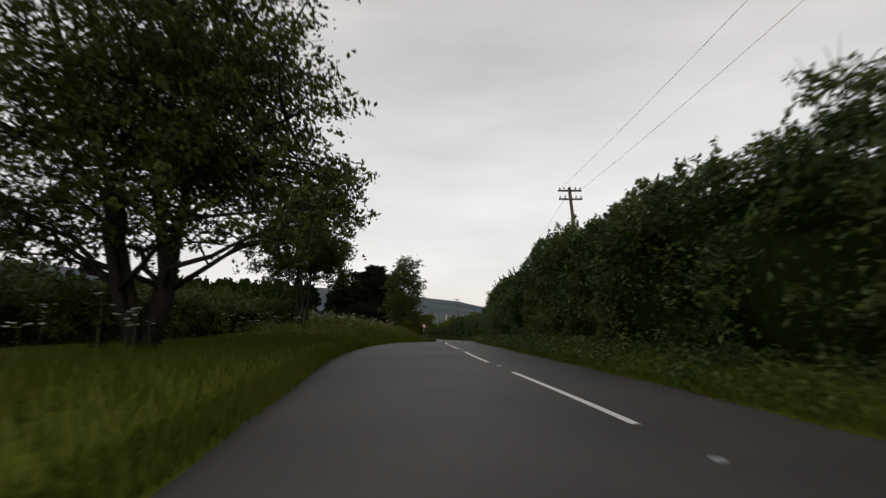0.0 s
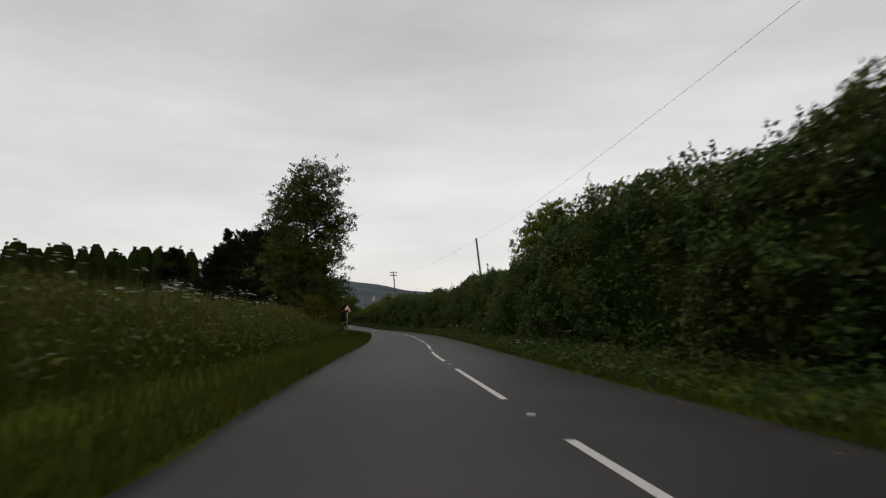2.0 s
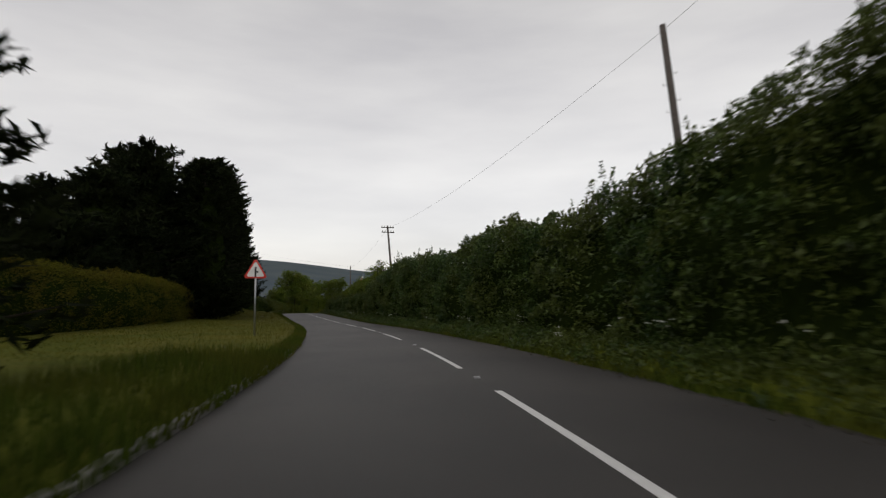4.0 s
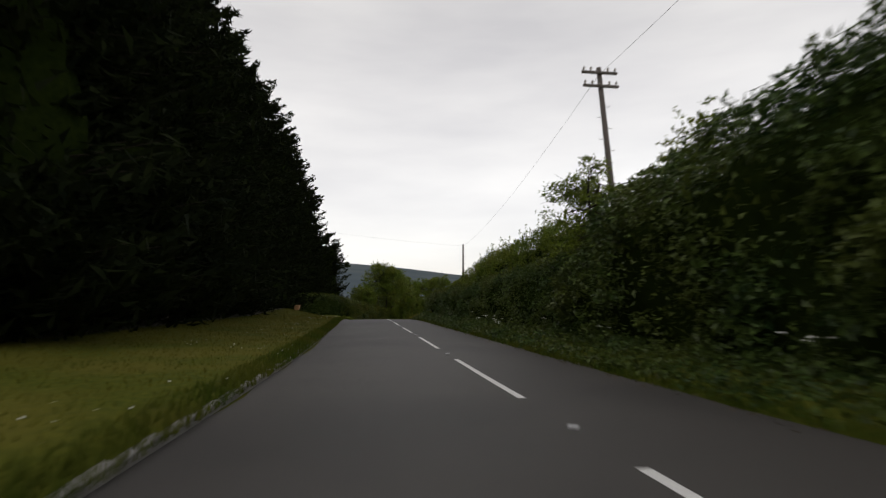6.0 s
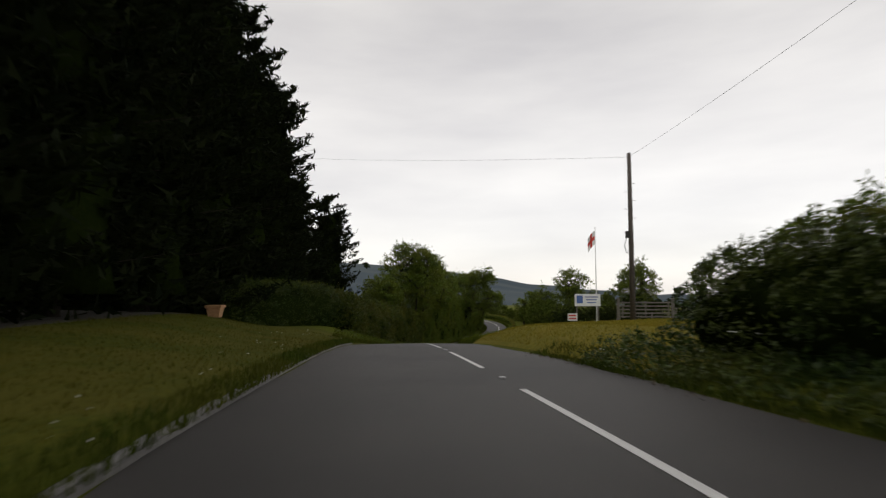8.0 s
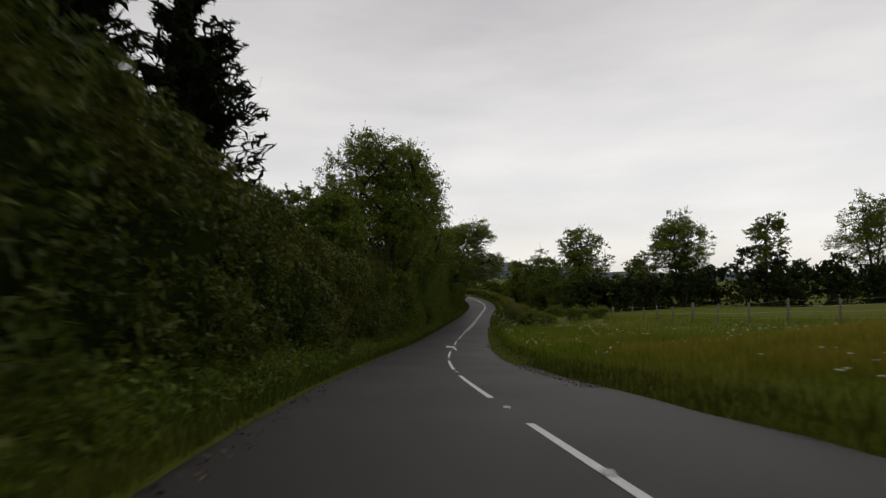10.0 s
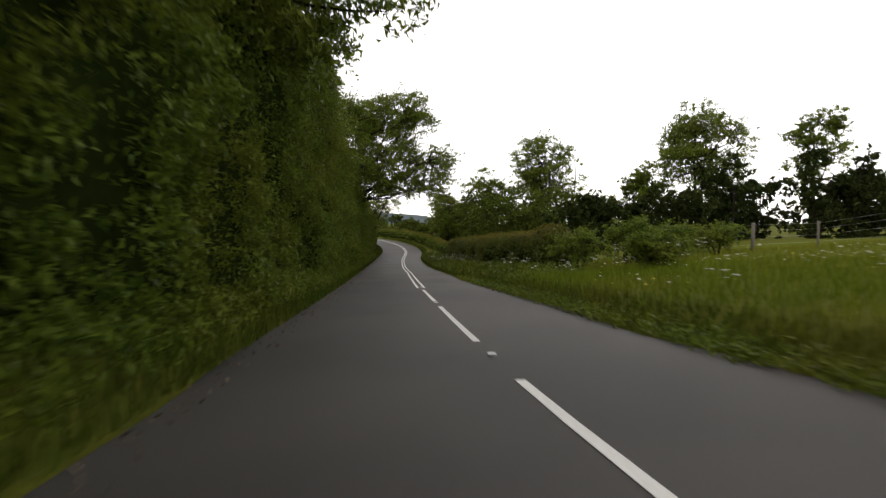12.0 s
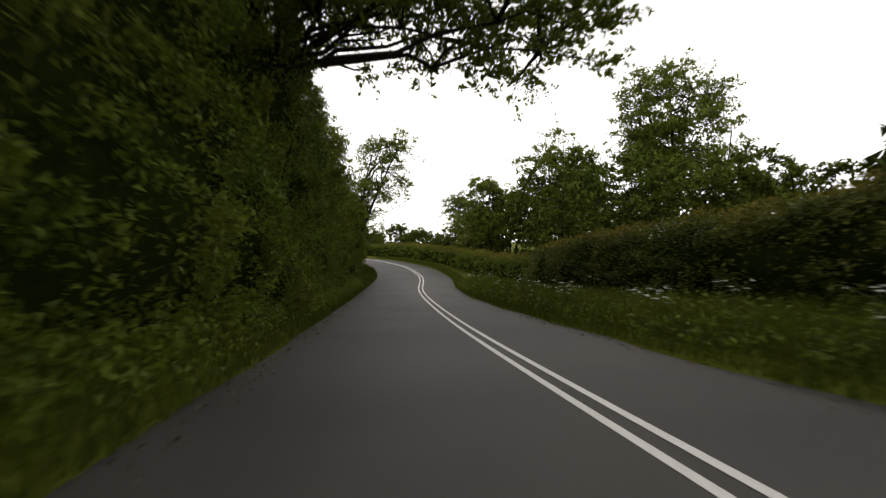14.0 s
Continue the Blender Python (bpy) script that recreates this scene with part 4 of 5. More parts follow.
broadleaf("low tree beside the open-crowned oak", 333, 35, 14.0, 4.2, ASH_LEAF, 57, bole=2.0, low=-3.0, r0=0.25, clumps=60, n=12000, size=0.30)
broadleaf("small pale round tree beyond the bend", 0, 0, 12.0, 4.6, ASH_LEAF, 56, place=ground_at(-61.3, 394.0), bole=2.0, r0=0.25, clumps=50, n=9000, size=0.28)
tk = np.random.default_rng(88)
for k in range(30):
    o = 22 + 3.6 * k
    broadleaf("dark hawthorn thicket beyond the meadow", 322 + tk.uniform(-4, 5), o, tk.uniform(7.4, 9.8) + (0.2 if k < 5 else 3.0), tk.uniform(3.8, 5.0), FAR_LEAF, 110 + k, bole=0.2, r0=0.16, stems=3, clumps=36,
              n=2800, low=-3.6, size=0.58, limb_n=0.1, twigs=0, group="thicket beyond the meadow", name="thorn_bush")
for k, (s, o, H, R) in enumerate([(334, 20, 9.5, 4.8), (341, 16, 11, 5.0), (338, 25, 10.5, 5), (345, 21, 12, 5.4), (340, 31, 10.5, 5), (349, 15.5, 12.5, 5.2), (355, 14, 12, 5.0),
                                  (361, 13.5, 10.5, 4.8), (368, 13, 8.0, 4.4), (376, 13, 6.0, 4.2), (384, 13, 5.6, 4.2), (392, 13, 6.0, 4.4), (402, 14, 7.0, 4.8),
                                  (345, 38, 8, 5), (300, 118, 9, 6), (290, 128, 10, 7)]):
    broadleaf("dark hawthorn thicket beyond the lane hedge", s, o, H, R, THICKET_LEAF, 150 + k, bole=0.2, r0=0.16, stems=3, clumps=50, n=5200, low=-3.0, size=0.38, limb_n=0.5, twigs=0, group="thicket beyond the lane", name="thorn_bush")

for k, (s, o, H, R) in enumerate([(285, 9.5, 2.6, 1.8), (286, 12.5, 2.8, 2.0), (287, 15.5, 2.4, 2.0), (288, 18.5, 2.0, 1.9), (280, 11.0, 1.7, 1.5)]):
    broadleaf("tangled bramble bush at the corner of the meadow", s, o, H, R, LANE_LEAF, 170 + k, bole=0.05, r0=0.05, stems=4, clumps=40, n=7000, size=0.12, limb_n=0.6, twigs=1, group="brambles by the meadow", name="bramble_bush")
for k, (s, o, H, R) in enumerate([(10, -15, 3.4, 3.0), (17, -17, 4.0, 3.2), (24, -16, 3.6, 3.0), (31, -18, 3.8, 3.2), (38, -15, 3.2, 3.0), (45, -17, 3.4, 3.0), (28, -24, 4.5, 3.6), (14, -25, 4.5, 3.6),
                                  (36, -8.8, 2.6, 1.7), (18.5, -9.6, 2.4, 1.9)]):
    broadleaf("dark elder bush among the rough grass", s, o, H, R, TREE_LEAF, 180 + k, bole=0.1, r0=0.08, stems=4, clumps=44, n=6000, size=0.17, limb_n=0.6, twigs=1, group="bushes behind the verge", name="elder_bush")

# ---------------------------------------------------------------- distant woods on the left
fr = np.random.default_rng(77)
for k in range(125):
    az, d = 17 + 46 * (k + fr.uniform(0, 0.8)) / 125, fr.uniform(170, 235)
    x, y = -12 - d * math.sin(math.radians(az)), 20 + d * math.cos(math.radians(az))
    if -13 - 26 < (x - float(np.interp(y, LINE[:, 1], LINE[:, 0]))) < 10:
        continue
    zb = float(ground_z(x, y)) - 0.2
    conifer("dark pine of a distant plantation", 0, 0, 0.8 + d * math.tan(math.radians(fr.uniform(3.3, 4.3))) - zb, fr.uniform(4.2, 6.0), 500 + k, n=800, size=0.95, group="distant plantation", leaf=FAR_LEAF,
            place=(x, y, zb), taper=0.55, thick=0.8, name="pine_tree")
for k in range(22):
    az, d = 20 + 62 * (k + fr.uniform(0, 0.9)) / 22, fr.uniform(50, 120)
    x, y = -10 - d * math.sin(math.radians(az)), 15 + d * math.cos(math.radians(az))
    if x > float(np.interp(y, LINE[:, 1], LINE[:, 0])) - 20:
        continue
    broadleaf("dark bushy thicket in the valley below the road", 0, 0, fr.uniform(3.5, 6.5), fr.uniform(3.5, 5.5), FAR_LEAF, 340 + k, bole=0.3, r0=0.14, stems=3, clumps=26, n=2000,
              size=0.36, limb_n=0.4, twigs=0, group="thicket in the valley", place=(x, y, float(ground_z(x, y)) - 0.2), name="thorn_bush")

for k in range(64):
    az, d = fr.uniform(22, 64), (2000 if k % 2 else fr.uniform(1250, 1800))
    x, y = -30 - d * math.sin(math.radians(az)), 120 + d * math.cos(math.radians(az))
    broadleaf("round hedgerow tree on the distant hillside", 0, 0, fr.uniform(12, 22), fr.uniform(7, 15), FAR_LEAF, 700 + k, bole=1.0, r0=0.5, clumps=14, n=240,
              size=4.0, limb_n=0.2, twigs=0, group="trees on the hillside", place=(x, y, float(ground_z(x, y)) - 1.5))

# ---------------------------------------------------------------- grass and flowers


def scatter(rng, s0, s1, o0, o1, n, patch=0.0):
    s, o = rng.uniform(s0, s1, n), rng.uniform(o0, o1, n)
    if patch:
        w = vnoise(np.stack([s * 0.35, o * 0.5, 0 * s], -1), 21)
        keep = rng.uniform(size=n) < np.clip((w - patch) * 4, 0, 1)
        s, o = s[keep], o[keep]
    return at(s, o)


def grass(label, pieces, height, width, mat, seed, lean=0.4):
    rng = np.random.default_rng(seed)
    pts = np.vstack([scatter(rng, *p) for p in pieces])
    base = pts.mean(0)
    ob = new("grass", blades("grass", pts - base, height, width, mat, rng, lean))
    ob.location = Vector(base)
    return tagged(ob, label, "grass", kind="stuff")


grass("short tufts of grass along the edge of the road", [(-6, 100, -2.6, -1.86, 26000), (100, 206, -2.3, -1.9, 9000), (206, 350, -2.5, -1.86, 18000), (-6, 190, 4.66, 5.0, 14000)], 0.16, 0.009, GRASS, 200)
grass("rough green grass along the verge", [(-6, 48, -8.5, -1.9, 26000), (46, 84, -8.5, -1.9, 26000), (84, 100, -4.6, -1.9, 6000)], 0.34, 0.008, GRASS, 201)
grass("tall seeding grass on the bank", [(38, 80, -8.5, -3.6, 22000)], 0.85, 0.007, GRASS, 202)
grass("pale seed heads in the tall grass", [(36, 80, -8.5, -4.0, 5000)], 1.05, 0.006, STRAW, 203, 0.3)
grass("mown lawn beside the road", [(98, 146, -11.2, -2.3, 22000), (146, 206, -10.0, -2.3, 34000)], 0.07, 0.007, LAWN, 204)
grass("mown hay-coloured grass at the corner of the entrance", [(184, 210, 5.3, 14, 24000)], 0.09, 0.008, HAY, 212)
grass("uncut grass at the edge of the lawn", [(96, 206, -2.5, -1.95, 15000)], 0.13, 0.007, GRASS, 205)
grass("shady grass below the roadside hedge", [(-6, 190, 4.7, 5.6, 18000)], 0.22, 0.009, GRASS, 206)
grass("grass below the lane hedge", [(206, 385, -3.5, -1.85, 40000)], 0.30, 0.009, GRASS, 207)
grass("long meadow grass", [(208, 292, 5.2, 14, 54000), (208, 300, 14, 24, 22000)], 0.32, 0.010, MEADOW, 208)
grass("drying brown grass in a patch of the meadow", [(217, 238, 7.2, 21, 34000, 0.12)], 0.40, 0.012, HAY, 211)
grass("bank grass beside the lane", [(206, 385, 4.7, 5.6, 34000)], 0.26, 0.008, GRASS, 209)
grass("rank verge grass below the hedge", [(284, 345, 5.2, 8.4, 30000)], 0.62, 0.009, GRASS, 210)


def parsley(label, pieces, seed, h0=0.6, h1=1.15):
    """Cow parsley: a stem with rays and flat heads of small white florets on each."""
    rng = np.random.default_rng(seed)
    pts = np.vstack([scatter(rng, *p) for p in pieces])
    base = pts.mean(0)
    stems, heads = Pile(), []
    for p in pts - base:
        h = rng.uniform(h0, h1)
        top = p + np.array([rng.normal(0, 0.08), rng.normal(0, 0.08), h])
        stems.tube([p, (p + top) / 2 + rng.normal(0, 0.02, 3), top], [0.006, 0.005, 0.003], 4)
        for q in range(int(rng.integers(2, 6))):
            c = top + np.array([rng.normal(0, 0.16), rng.normal(0, 0.16), rng.uniform(-0.15, 0.08)])
            stems.tube([top - [0, 0, 0.12], (top + c) / 2 - [0, 0, 0.05], c], [0.003, 0.003, 0.002], 3)
            m = int(rng.integers(9, 16))
            a, r = rng.uniform(0, 2 * np.pi, m), 0.065 * np.sqrt(rng.uniform(0, 1, m)) * rng.uniform(0.7, 1.3)
            heads.append(np.stack([c[0] + np.cos(a) * r, c[1] + np.sin(a) * r, c[2] + 0.015 - 1.2 * r * r + rng.normal(0, 0.006, m)], 1))
    ob = thing("cow_parsley", base, label, "wildflowers", kind="stuff")
    tagged(part("stems", stems.mesh("stems", STEM), STEM, ob), kind="stuff")
    hp = np.vstack(heads)
    n = len(hp)
    a = rng.uniform(0, 2 * np.pi, n)
    r = 0.017 * rng.uniform(0.7, 1.3, n)
    v = np.empty((n, 5, 3), np.float32)
    for i in range(5):
        v[:, i] = hp + np.stack([np.cos(a + i * 1.2566) * r, np.sin(a + i * 1.2566) * r, rng.normal(0, 0.005, n)], 1)
    f = (np.arange(n)[:, None] * 5 + np.arange(5)).reshape(-1, 5)
    tagged(part("flower_heads", mesh_from("flower_heads", v.reshape(-1, 3), f, FLOWER), FLOWER, ob, "flat white flower heads"), kind="stuff")
    return ob


def weeds(label, pieces, seed, h1, mat, size=0.10):
    """Rank leafy weeds: a leaf at each point of many small upright tufts."""
    rng = np.random.default_rng(seed)
    pts = np.vstack([scatter(rng, *p) for p in pieces])
    base = pts.mean(0)
    m = 9
    hh = h1 * rng.uniform(0.4, 1.0, len(pts))
    q = np.repeat((pts - base)[:, None], m, 1) + rng.normal(0, 0.1, (len(pts), m, 3)) * np.array([1, 1, 0.0])
    q[:, :, 2] += hh[:, None] * rng.uniform(0.1, 1.0, (len(pts), m))
    q = q.reshape(-1, 3)
    ob = new("weeds", leaves("weeds", q, size, mat, rng, np.tile([0, 0, 0.5], (len(q), 1)), 0.4, 0.6))
    ob.location = Vector(base)
    return tagged(ob, label, "weeds", kind="stuff")


weeds("rank nettles and hogweed on the verge below the clipped hedge", [(280, 345, 5.0, 8.3, 2600)], 421, 0.70, LANE_LEAF)
weeds("coarse dock and hogweed leaves in the tall grass of the bank", [(26, 84, -8.6, -3.4, 3400)], 424, 1.0, OLIVE_HEDGE_LEAF, 0.12)
weeds("low weeds and ivy creeping over the edge of the road", [(238, 292, 4.4, 5.1, 2200)], 425, 0.22, LANE_LEAF, 0.09)
# dark hedge leaf over the grass stands for the shade below the hedge
weeds("dark leafy weeds put in as shade at the foot of the tall roadside hedge", [(-4, 186, 4.8, 6.3, 9000)], 422, 0.40, HEDGE_LEAF)
weeds("leafy weeds among the grass below the lane hedge", [(206, 345, -3.3, -2.15, 5200)], 423, 0.62, LANE_LEAF)
parsley("white cow parsley in flower on the bank", [(8, 40, -9, -5, 26), (34, 86, -8.5, -4.2, 110)], 401, 0.8, 1.3)
parsley("white cow parsley at the foot of the hedge", [(60, 186, 5.0, 6.2, 36)], 402, 0.4, 0.7)
parsley("white cow parsley along the lane verge", [(262, 345, 5.2, 7.8, 64), (254, 290, 8.0, 13, 36)], 403, 0.45, 1.1)


def daisies(label, pieces, mat, seed, r=0.03, h=0.3):
    rng = np.random.default_rng(seed)
    pts = np.vstack([scatter(rng, *p) for p in pieces])
    base = pts.mean(0)
    n = len(pts)
    pts = pts - base + np.stack([0 * pts[:, 0], 0 * pts[:, 0], h * rng.uniform(0.8, 1.2, n)], 1)
    a = rng.uniform(0, 2 * np.pi, n)
    rr = r * rng.uniform(0.6, 1.4, n)
    v = np.empty((n, 6, 3), np.float32)
    for i in range(6):
        v[:, i] = pts + np.stack([np.cos(a + i * 1.0472) * rr, np.sin(a + i * 1.0472) * rr, rng.normal(0, 0.008, n)], 1)
    f = (np.arange(n)[:, None] * 6 + np.arange(6)).reshape(-1, 6)
    ob = new("wildflowers", mesh_from("wildflowers", v.reshape(-1, 3), f, mat))
    ob.location = Vector(base)
    return tagged(ob, label, "wildflowers", kind="stuff")


daisies("white ox-eye daisies scattered in the meadow", [(215, 300, 5.6, 18, 1500, 0.45)], FLOWER, 411, 0.035, 0.34)
daisies("yellow buttercups scattered in the meadow", [(232, 300, 5.4, 16, 700, 0.4)], YELLOW, 412, 0.025, 0.30)
daisies("small white daisies at the edge of the lawn", [(120, 206, -5.5, -2.2, 420, 0.45)], FLOWER, 413, 0.02, 0.09)

# ---------------------------------------------------------------- poles and wires


def telegraph_pole(s, o, top_z, lean_x, arms=2, label="weathered wooden telegraph pole with two crossarms behind the hedge"):
    base = at(s, o)
    H = top_z - base[2]
    ob = thing("telegraph_pole", base, label, "telegraph pole", "telegraph poles")
    _, n = along(s)
    b = Pile()
    top = np.array([lean_x * H * n[0], lean_x * H * n[1], H])
    b.tube([(0, 0, -0.3), top * 0.5, top], [0.15, 0.125, 0.10], 10)
    part("shaft", b.mesh("shaft", POLE_WOOD, True), POLE_WOOD, ob)
    ang = math.atan2(n[1], n[0])
    for k in range(arms):
        c = top * ((H - 0.25 - 0.55 * k) / H)
        arm = Pile()
        arm.box((c[0], c[1] - 0.13, c[2]), (1.5, 0.09, 0.11), ang, 0.012)
        am = part("crossarm", arm.mesh("crossarm", POLE_WOOD), POLE_WOOD, ob)
        for q in (-0.66, -0.36, 0.36, 0.66):
            i = Pile()
            px, py = c[0] + n[0] * q, c[1] + n[1] * q - 0.13
            i.tube([(px, py, c[2] + 0.05), (px, py, c[2] + 0.12), (px, py, c[2] + 0.16), (px, py, c[2] + 0.22)], [0.012, 0.045, 0.05, 0.025], 8)
            part("insulator", i.mesh("insulator", INSULATOR, True), INSULATOR, am)
    for k in range(5):
        h = H - 1.6 - 0.45 * k
        st = Pile()
        c = top * (h / H)
        d = (-1) ** k
        st.tube([c, c + np.array([n[0], n[1], 0]) * 0.28 * d, c + np.array([n[0], n[1], 0]) * 0.28 * d + [0, 0, 0.05]], [0.012, 0.012, 0.012], 5)
        part("step_iron", st.mesh("step_iron", STEEL), STEEL, ob)
    return base + top


def wire(a, b, sag, label="thin black overhead cable", r=0.006):
    a, b = np.array(a), np.array(b)
    m = (a + b) / 2
    ob = thing("overhead_wire", m, label, "cable", "overhead wires")
    u = np.linspace(0, 1, 24)[:, None]
    pts = a * (1 - u) + b * u - m
    pts[:, 2] -= sag * 4 * (u * (1 - u))[:, 0]
    w = Pile()
    w.tube(pts, np.full(24, r), 5)
    part("cable", w.mesh("cable", WIRE, True), WIRE, ob)


P0 = telegraph_pole(-14, 10.0, 9.9, -0.08)
P1 = telegraph_pole(34.5, 10.9, 9.2, -0.09)
P2 = telegraph_pole(102.1, 11.0, 6.6, -0.12, 0, "weathered bare wooden telegraph pole behind the hedge")
P3 = telegraph_pole(149.8, 10.05, 5.05, -0.09)
P4 = telegraph_pole(199.8, 12.5, 2.0, 0.0, 0, "grey wooden service pole beside the field entrance")
for q in (-0.7, 0.7):
    wire(P0 + [q, 0, -0.2], P1 + [q, 0, -0.2], 0.5)
wire(P1 - [0, 0, 0.3], P2 - [0, 0, 0.2], 0.9)
wire(P2 - [0, 0, 0.2], P3 - [0, 0, 0.3], 0.8)
wire(P3 - [0, 0, 0.3], P4 - [0, 0, 0.2], 0.8)
wire(P4 - [0, 0, 0.2], at(226, -24, 17.5), 0.6)

# ---------------------------------------------------------------- road furniture


def triangle_plate(r, depth, y0):
    """An upright triangle with clipped corners, facing -y; r: from the middle to a corner."""
    pts = []
    for k in range(3):
        a = math.pi / 2 + k * 2 * math.pi / 3
        for d in (-0.10, 0.10):
            pts.append((math.cos(a + d) * r, math.sin(a + d) * r))
    n = len(pts)
    v = [(x, y0, z) for x, z in pts] + [(x, y0 + depth, z) for x, z in pts]
    f = [tuple(range(n)), tuple(reversed(range(n, 2 * n)))] + [(i, n + i, n + (i + 1) % n, (i + 1) % n) for i in range(n)]
    return v, f


def road_sign(s, o):
    base = at(s, o)
    ob = thing("road_sign", base, "red-bordered triangular warning sign on a grey post", "road sign")
    ob.rotation_euler = (0, 0, radians(14))
    p = Pile()
    p.tube([(0, 0.06, -0.3), (0, 0.06, 1.5), (0, 0.06, 3.0)], [0.038, 0.038, 0.038], 10)
    part("post", p.mesh("post", STEEL, True), STEEL, ob, "galvanised steel post")
    for nm, r, d, y0, m in (("border", 0.50, 0.012, 0.0, SIGN_RED), ("face", 0.385, 0.010, -0.006, SIGN_WHITE)):
        v, f = triangle_plate(r, d, y0)
        me = mesh_from(nm, np.array(v) + [0, 0, 2.72], f, m)
        part(nm, me, m, ob)
    q = Pile()
    q.box((0.0, -0.010, 2.70), (0.075, 0.006, 0.42))
    q.box((0.07, -0.010, 2.70), (0.10, 0.006, 0.07))
    part("symbol", q.mesh("symbol", SIGN_BLACK), SIGN_BLACK, ob, "black junction symbol")
    return ob


road_sign(110.7, -4.0)


def flower_pot(s, o):
    base = at(s, o)
    ob = thing("flower_pot", base, "large square terracotta planter on the lawn", "planter")
    ob.rotation_euler = (0, 0, radians(20))
    b = bmesh.new()
    prof = [(0.27, 0.0), (0.36, 0.50), (0.41, 0.50), (0.42, 0.64), (0.35, 0.64), (0.33, 0.52)]
    rings = []
    for r, z in prof:
        rings.append([b.verts.new((sx * r, sy * r, z)) for sx, sy in ((-1, -1), (1, -1), (1, 1), (-1, 1))])
    for i in range(len(rings) - 1):
        for k in range(4):
            b.faces.new((rings[i][k], rings[i][(k + 1) % 4], rings[i + 1][(k + 1) % 4], rings[i + 1][k]))
    b.faces.new(list(reversed(rings[0])))
    bmesh.ops.bevel(b, geom=list(b.edges), offset=0.015, segments=1, affect="EDGES")
    part("pot", b, TERRACOTTA, ob)
    e = bmesh.new()
    bmesh.ops.create_grid(e, x_segments=4, y_segments=4, size=0.34)
    for vv in e.verts:
        vv.co.z = 0.54 + 0.02 * math.sin(17 * vv.co.x + 9 * vv.co.y)
    part("earth", e, SOIL, ob, "dark potting earth")
    return ob


flower_pot(202.0, -8.9)


def wire_fence(s0, s1, o, step=4.5):
    """Round posts with strands of wire along the top of the meadow."""
    ss = np.arange(s0, s1, step)
    mid = at((s0 + s1) / 2, o)
    ob = thing("fence", mid, "post and wire fence along the top of the meadow", "fence")
    rng = np.random.default_rng(7)
    tops = []
    for k, q in enumerate(ss):
        b = at(q, o) - mid
        h, r = rng.uniform(1.25, 1.45) + (0.3 if k % 6 == 0 else 0), 0.06 + (0.04 if k % 6 == 0 else 0)
        t = b + np.array([rng.normal(0, 0.04), rng.normal(0, 0.04), h])
        p = Pile()
        p.tube([b - [0, 0, 0.3], (b + t) / 2, t - [0, 0, 0.03], t], [r, r, r * 0.95, r * 0.7], 8)
        part("post", p.mesh("post", FENCE_WOOD, True), FENCE_WOOD, ob)
        tops.append((b, t))
    for f in (0.25, 0.5, 0.72, 0.92):
        w = Pile()
        pts = [b * (1 - f) + t * f for b, t in tops]
        w.tube(pts, np.full(len(pts), 0.004), 4)
        part("wire", w.mesh("wire", STEEL), STEEL, ob)
    return ob


wire_fence(206, 306, 20.0)


def flagpole(s, o):
    base = at(s, o)
    ob = thing("flagpole", base, "white flagpole with a limp red and white flag", "flagpole")
    p = Pile()
    p.tube([(0, 0, -0.3), (0, 0, 5), (0, 0, 9.4)], [0.06, 0.05, 0.03], 10)
    p.tube([(0, 0, 9.38), (0, 0, 9.45), (0, 0, 9.52)], [0.03, 0.06, 0.02], 8)
    part("pole", p.mesh("pole", SIGN_WHITE, True), SIGN_WHITE, ob)
    nx, nz = 12, 12
    v, fm, f = [], [], []
    for i in range(nx):
        for k in range(nz):
            u, w = i / (nx - 1), k / (nz - 1)
            v.append((-0.04 - 0.62 * u, 0.13 * math.sin(u * 9 + w * 2) * u, 9.2 - 1.25 * w - 0.75 * u ** 1.4))
    for i in range(nx - 1):
        for k in range(nz - 1):
            a = i * nz + k
            f.append((a, a + 1, a + nz + 1, a + nz))
            fm.append(1 if (4 <= k <= 6 or 4 <= i <= 6) else 0)
    me = mesh_from("flag", v, f, [SIGN_WHITE, SIGN_RED], True, fm)
    part("flag", me, SIGN_WHITE, ob, "drooping white flag with a red cross")
    return ob


flagpole(222, 17.6)


def entrance_board(s, o):
    base = at(s, o)
    ob = thing("sign_board", base, "white and blue board on a post at the entrance", "sign board")
    ob.rotation_euler = (0, 0, radians(12))
    for x in (-0.75, 0.75):
        p = Pile()
        p.box((x, 0, 1.25), (0.09, 0.09, 2.9), 0, 0.008)
        part("post", p.mesh("post", FENCE_WOOD), FENCE_WOOD, ob)
    b = Pile()
    b.box((0, -0.07, 2.2), (1.8, 0.03, 0.85), 0, 0.006)
    part("panel", b.mesh("panel", SIGN_WHITE), SIGN_WHITE, ob)
    blue = material("sign_blue", (0.05, 0.10, 0.28), (0.08, 0.15, 0.36), scale=6, rough=0.4, bump=0.05)
    c = Pile()
    c.box((-0.55, -0.09, 2.25), (0.42, 0.008, 0.55))
    for k in range(3):
        c.box((0.28, -0.09, 2.42 - 0.2 * k), (0.9 - 0.15 * k, 0.008, 0.07))
    part("lettering", c.mesh("lettering", blue), blue, ob, "blue emblem and unreadable lettering")
    return ob


entrance_board(211, 13.8)


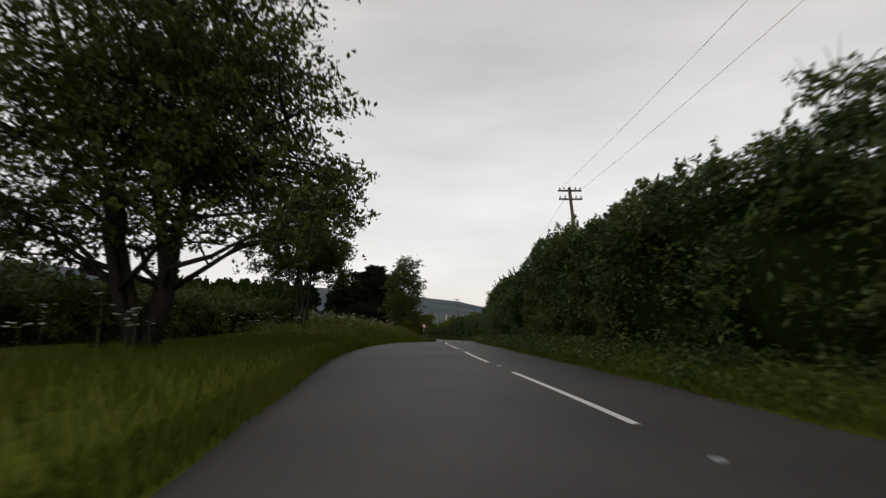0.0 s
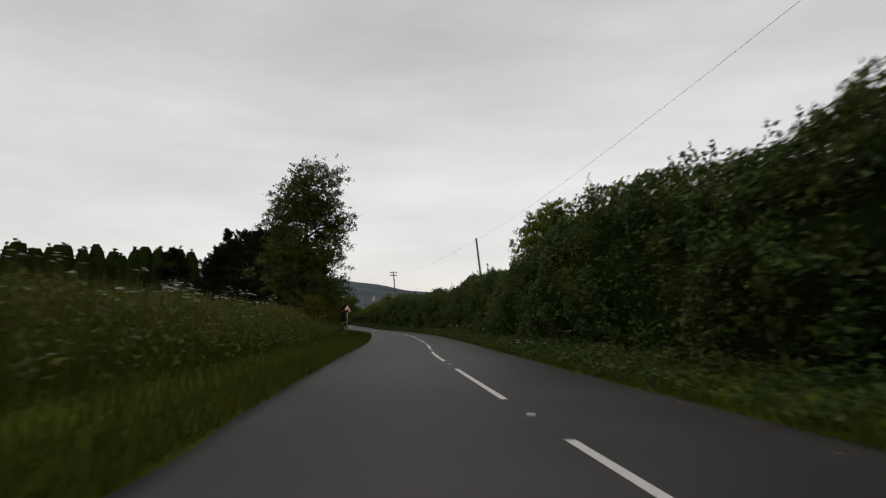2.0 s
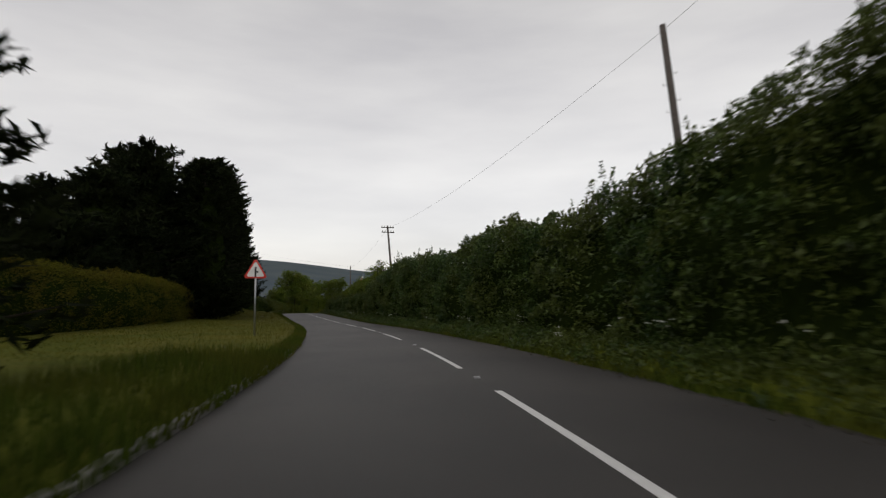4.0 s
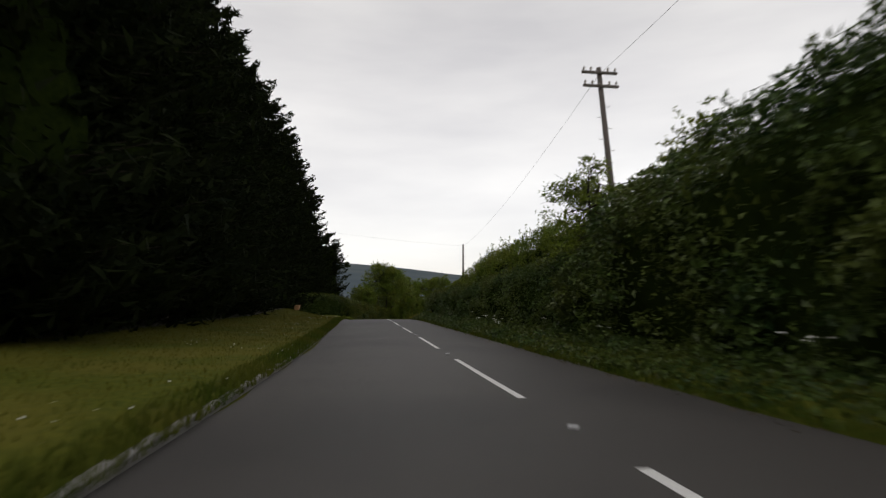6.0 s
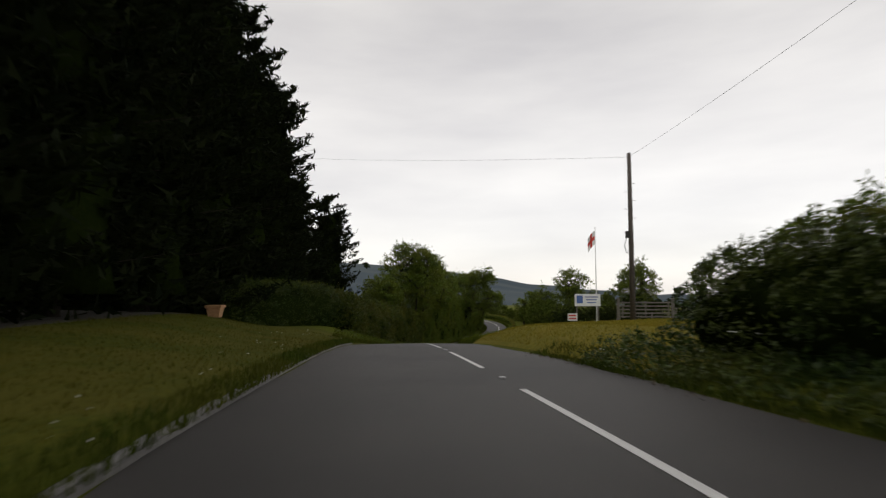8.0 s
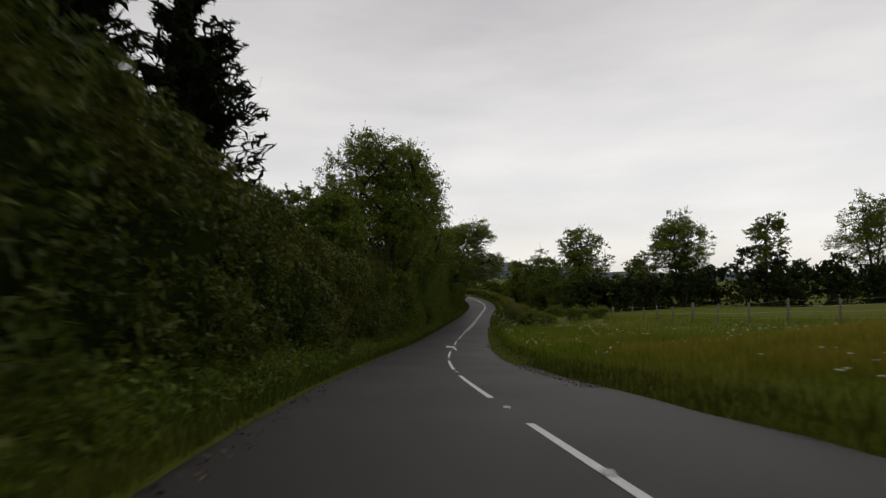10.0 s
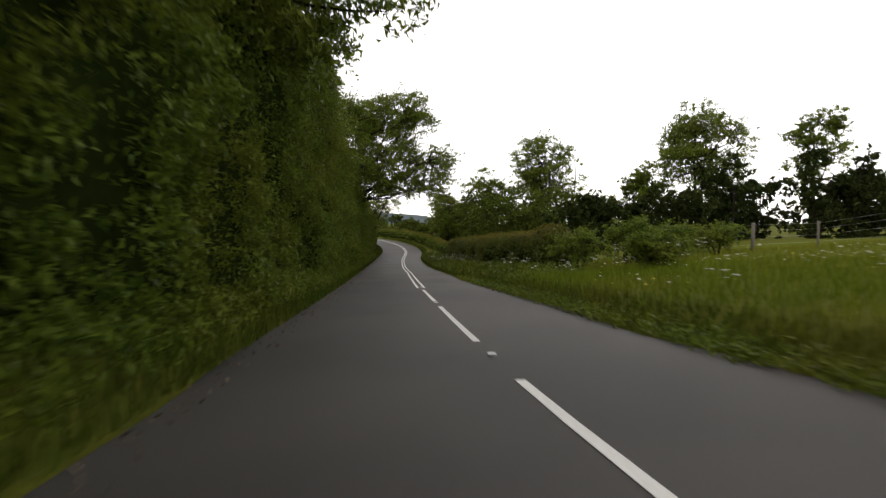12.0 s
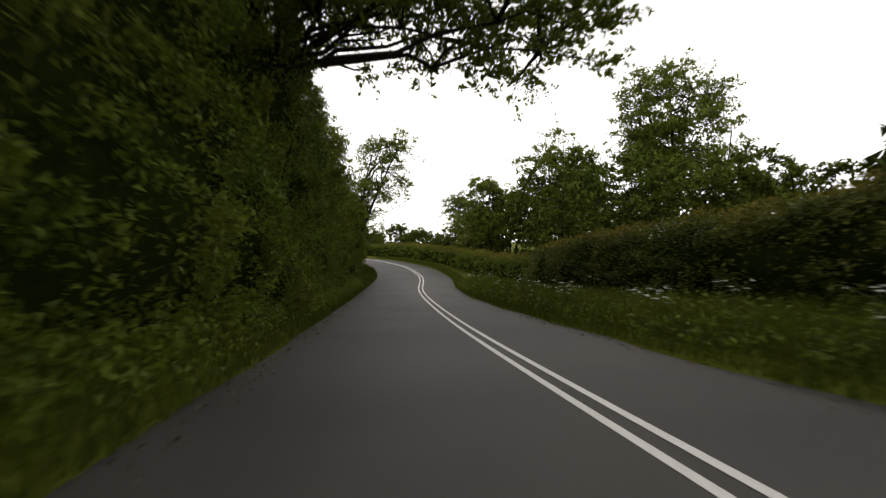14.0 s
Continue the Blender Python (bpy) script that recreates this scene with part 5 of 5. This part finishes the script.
def notice(s, o):
    base = at(s, o)
    ob = thing("notice_board", base, "small white notice on a short stake", "sign board")
    p = Pile()
    p.box((0, 0.03, 0.4), (0.06, 0.04, 1.0), 0, 0.005)
    part("stake", p.mesh("stake", FENCE_WOOD), FENCE_WOOD, ob)
    b = Pile()
    b.box((0, -0.005, 0.82), (0.62, 0.02, 0.48), 0, 0.004)
    part("panel", b.mesh("panel", SIGN_WHITE), SIGN_WHITE, ob)
    c = Pile()
    for k in range(2):
        c.box((0, -0.02, 0.92 - 0.2 * k), (0.46, 0.006, 0.09))
    part("lettering", c.mesh("lettering", SIGN_RED), SIGN_RED, ob, "faded red unreadable lettering")
    return ob


notice(208.5, 12.0)


def field_gate(s, o):
    base = at(s, o)
    ob = thing("field_gate", base, "pale wooden bar gate at the entrance", "gate")
    ob.rotation_euler = (0, 0, radians(14))
    for x in (-1.55, 1.55):
        p = Pile()
        p.box((x, 0, 0.55), (0.15, 0.15, 1.5), 0, 0.015)
        part("gate_post", p.mesh("gate_post", FENCE_WOOD), FENCE_WOOD, ob)
    for k in range(5):
        p = Pile()
        p.box((0, -0.03, 0.25 + 0.2 * k), (2.9, 0.03, 0.08), 0, 0.004)
        part("bar", p.mesh("bar", FENCE_WOOD), FENCE_WOOD, ob)
    for x in (-1.3, 0, 1.3):
        p = Pile()
        p.box((x, 0.0, 0.65), (0.08, 0.03, 0.95), 0, 0.004)
        part("upright", p.mesh("upright", FENCE_WOOD), FENCE_WOOD, ob)
    return ob


field_gate(203, 14.6)

# the box and loop of cable on the service pole
pb = at(199.8, 12.5)
mb = thing("meter_box", pb + np.array([-0.17, -0.05, 4.4]), "black cable box fixed to the service pole", "cable box")
q = Pile()
q.box((0, 0, 0), (0.22, 0.18, 0.34), 0, 0.02)
part("case", q.mesh("case", SIGN_BLACK), SIGN_BLACK, mb)
q = Pile()
q.tube([(-0.06, 0, -0.15), (-0.16, 0, -0.6), (-0.05, 0, -1.0), (0.05, 0, -0.8)], [0.018] * 4, 6)
part("cable_loop", q.mesh("cable_loop", WIRE, True), WIRE, mb)

# kerb stones along the lawn, a metre each
pv = Pile()
pv.box((0, 0, 0), (0.12, 0.985, 0.16), 0, 0.012)
kerb_mesh = pv.mesh("kerb_stone", KERB)
for k in range(118):
    s = 86.5 + k
    p, n = along(s)
    st = part("kerb_stone", kerb_mesh, KERB, road)
    st.matrix_world = Matrix.Translation((p[0] - n[0] * 2.06, p[1] - n[1] * 2.06, p[2] + 0.0 - 0.03)) @ Matrix.Rotation(math.atan2(n[1], n[0]), 4, "Z")

# leaf litter and crumbled earth where the meadow meets the road
lr = np.random.default_rng(900)
lp = np.vstack([road_point(lr.uniform(a, b, c), lr.normal(m, w, c), 0.012) for a, b, c, m, w in
                ((228, 262, 2600, 4.45, 0.20), (-4, 190, 1500, 4.6, 0.15), (206, 345, 1800, -1.75, 0.15), (270, 345, 700, 4.6, 0.15))])
lm = lp.mean(0)
LITTER = material("leaf_litter", (0.06, 0.045, 0.03), (0.16, 0.12, 0.08), scale=12, rough=0.9, bump=0, island=0.7)
litter = new("leaf_litter", leaves("leaf_litter", lp - lm, 0.06, LITTER, lr, np.tile([0, 0, 0.0], (len(lp), 1)), 0.0, 0.6))
litter.location = Vector(lm)
tagged(litter, "brown leaf litter and crumbs of earth along the road edge", "leaf litter", kind="stuff")
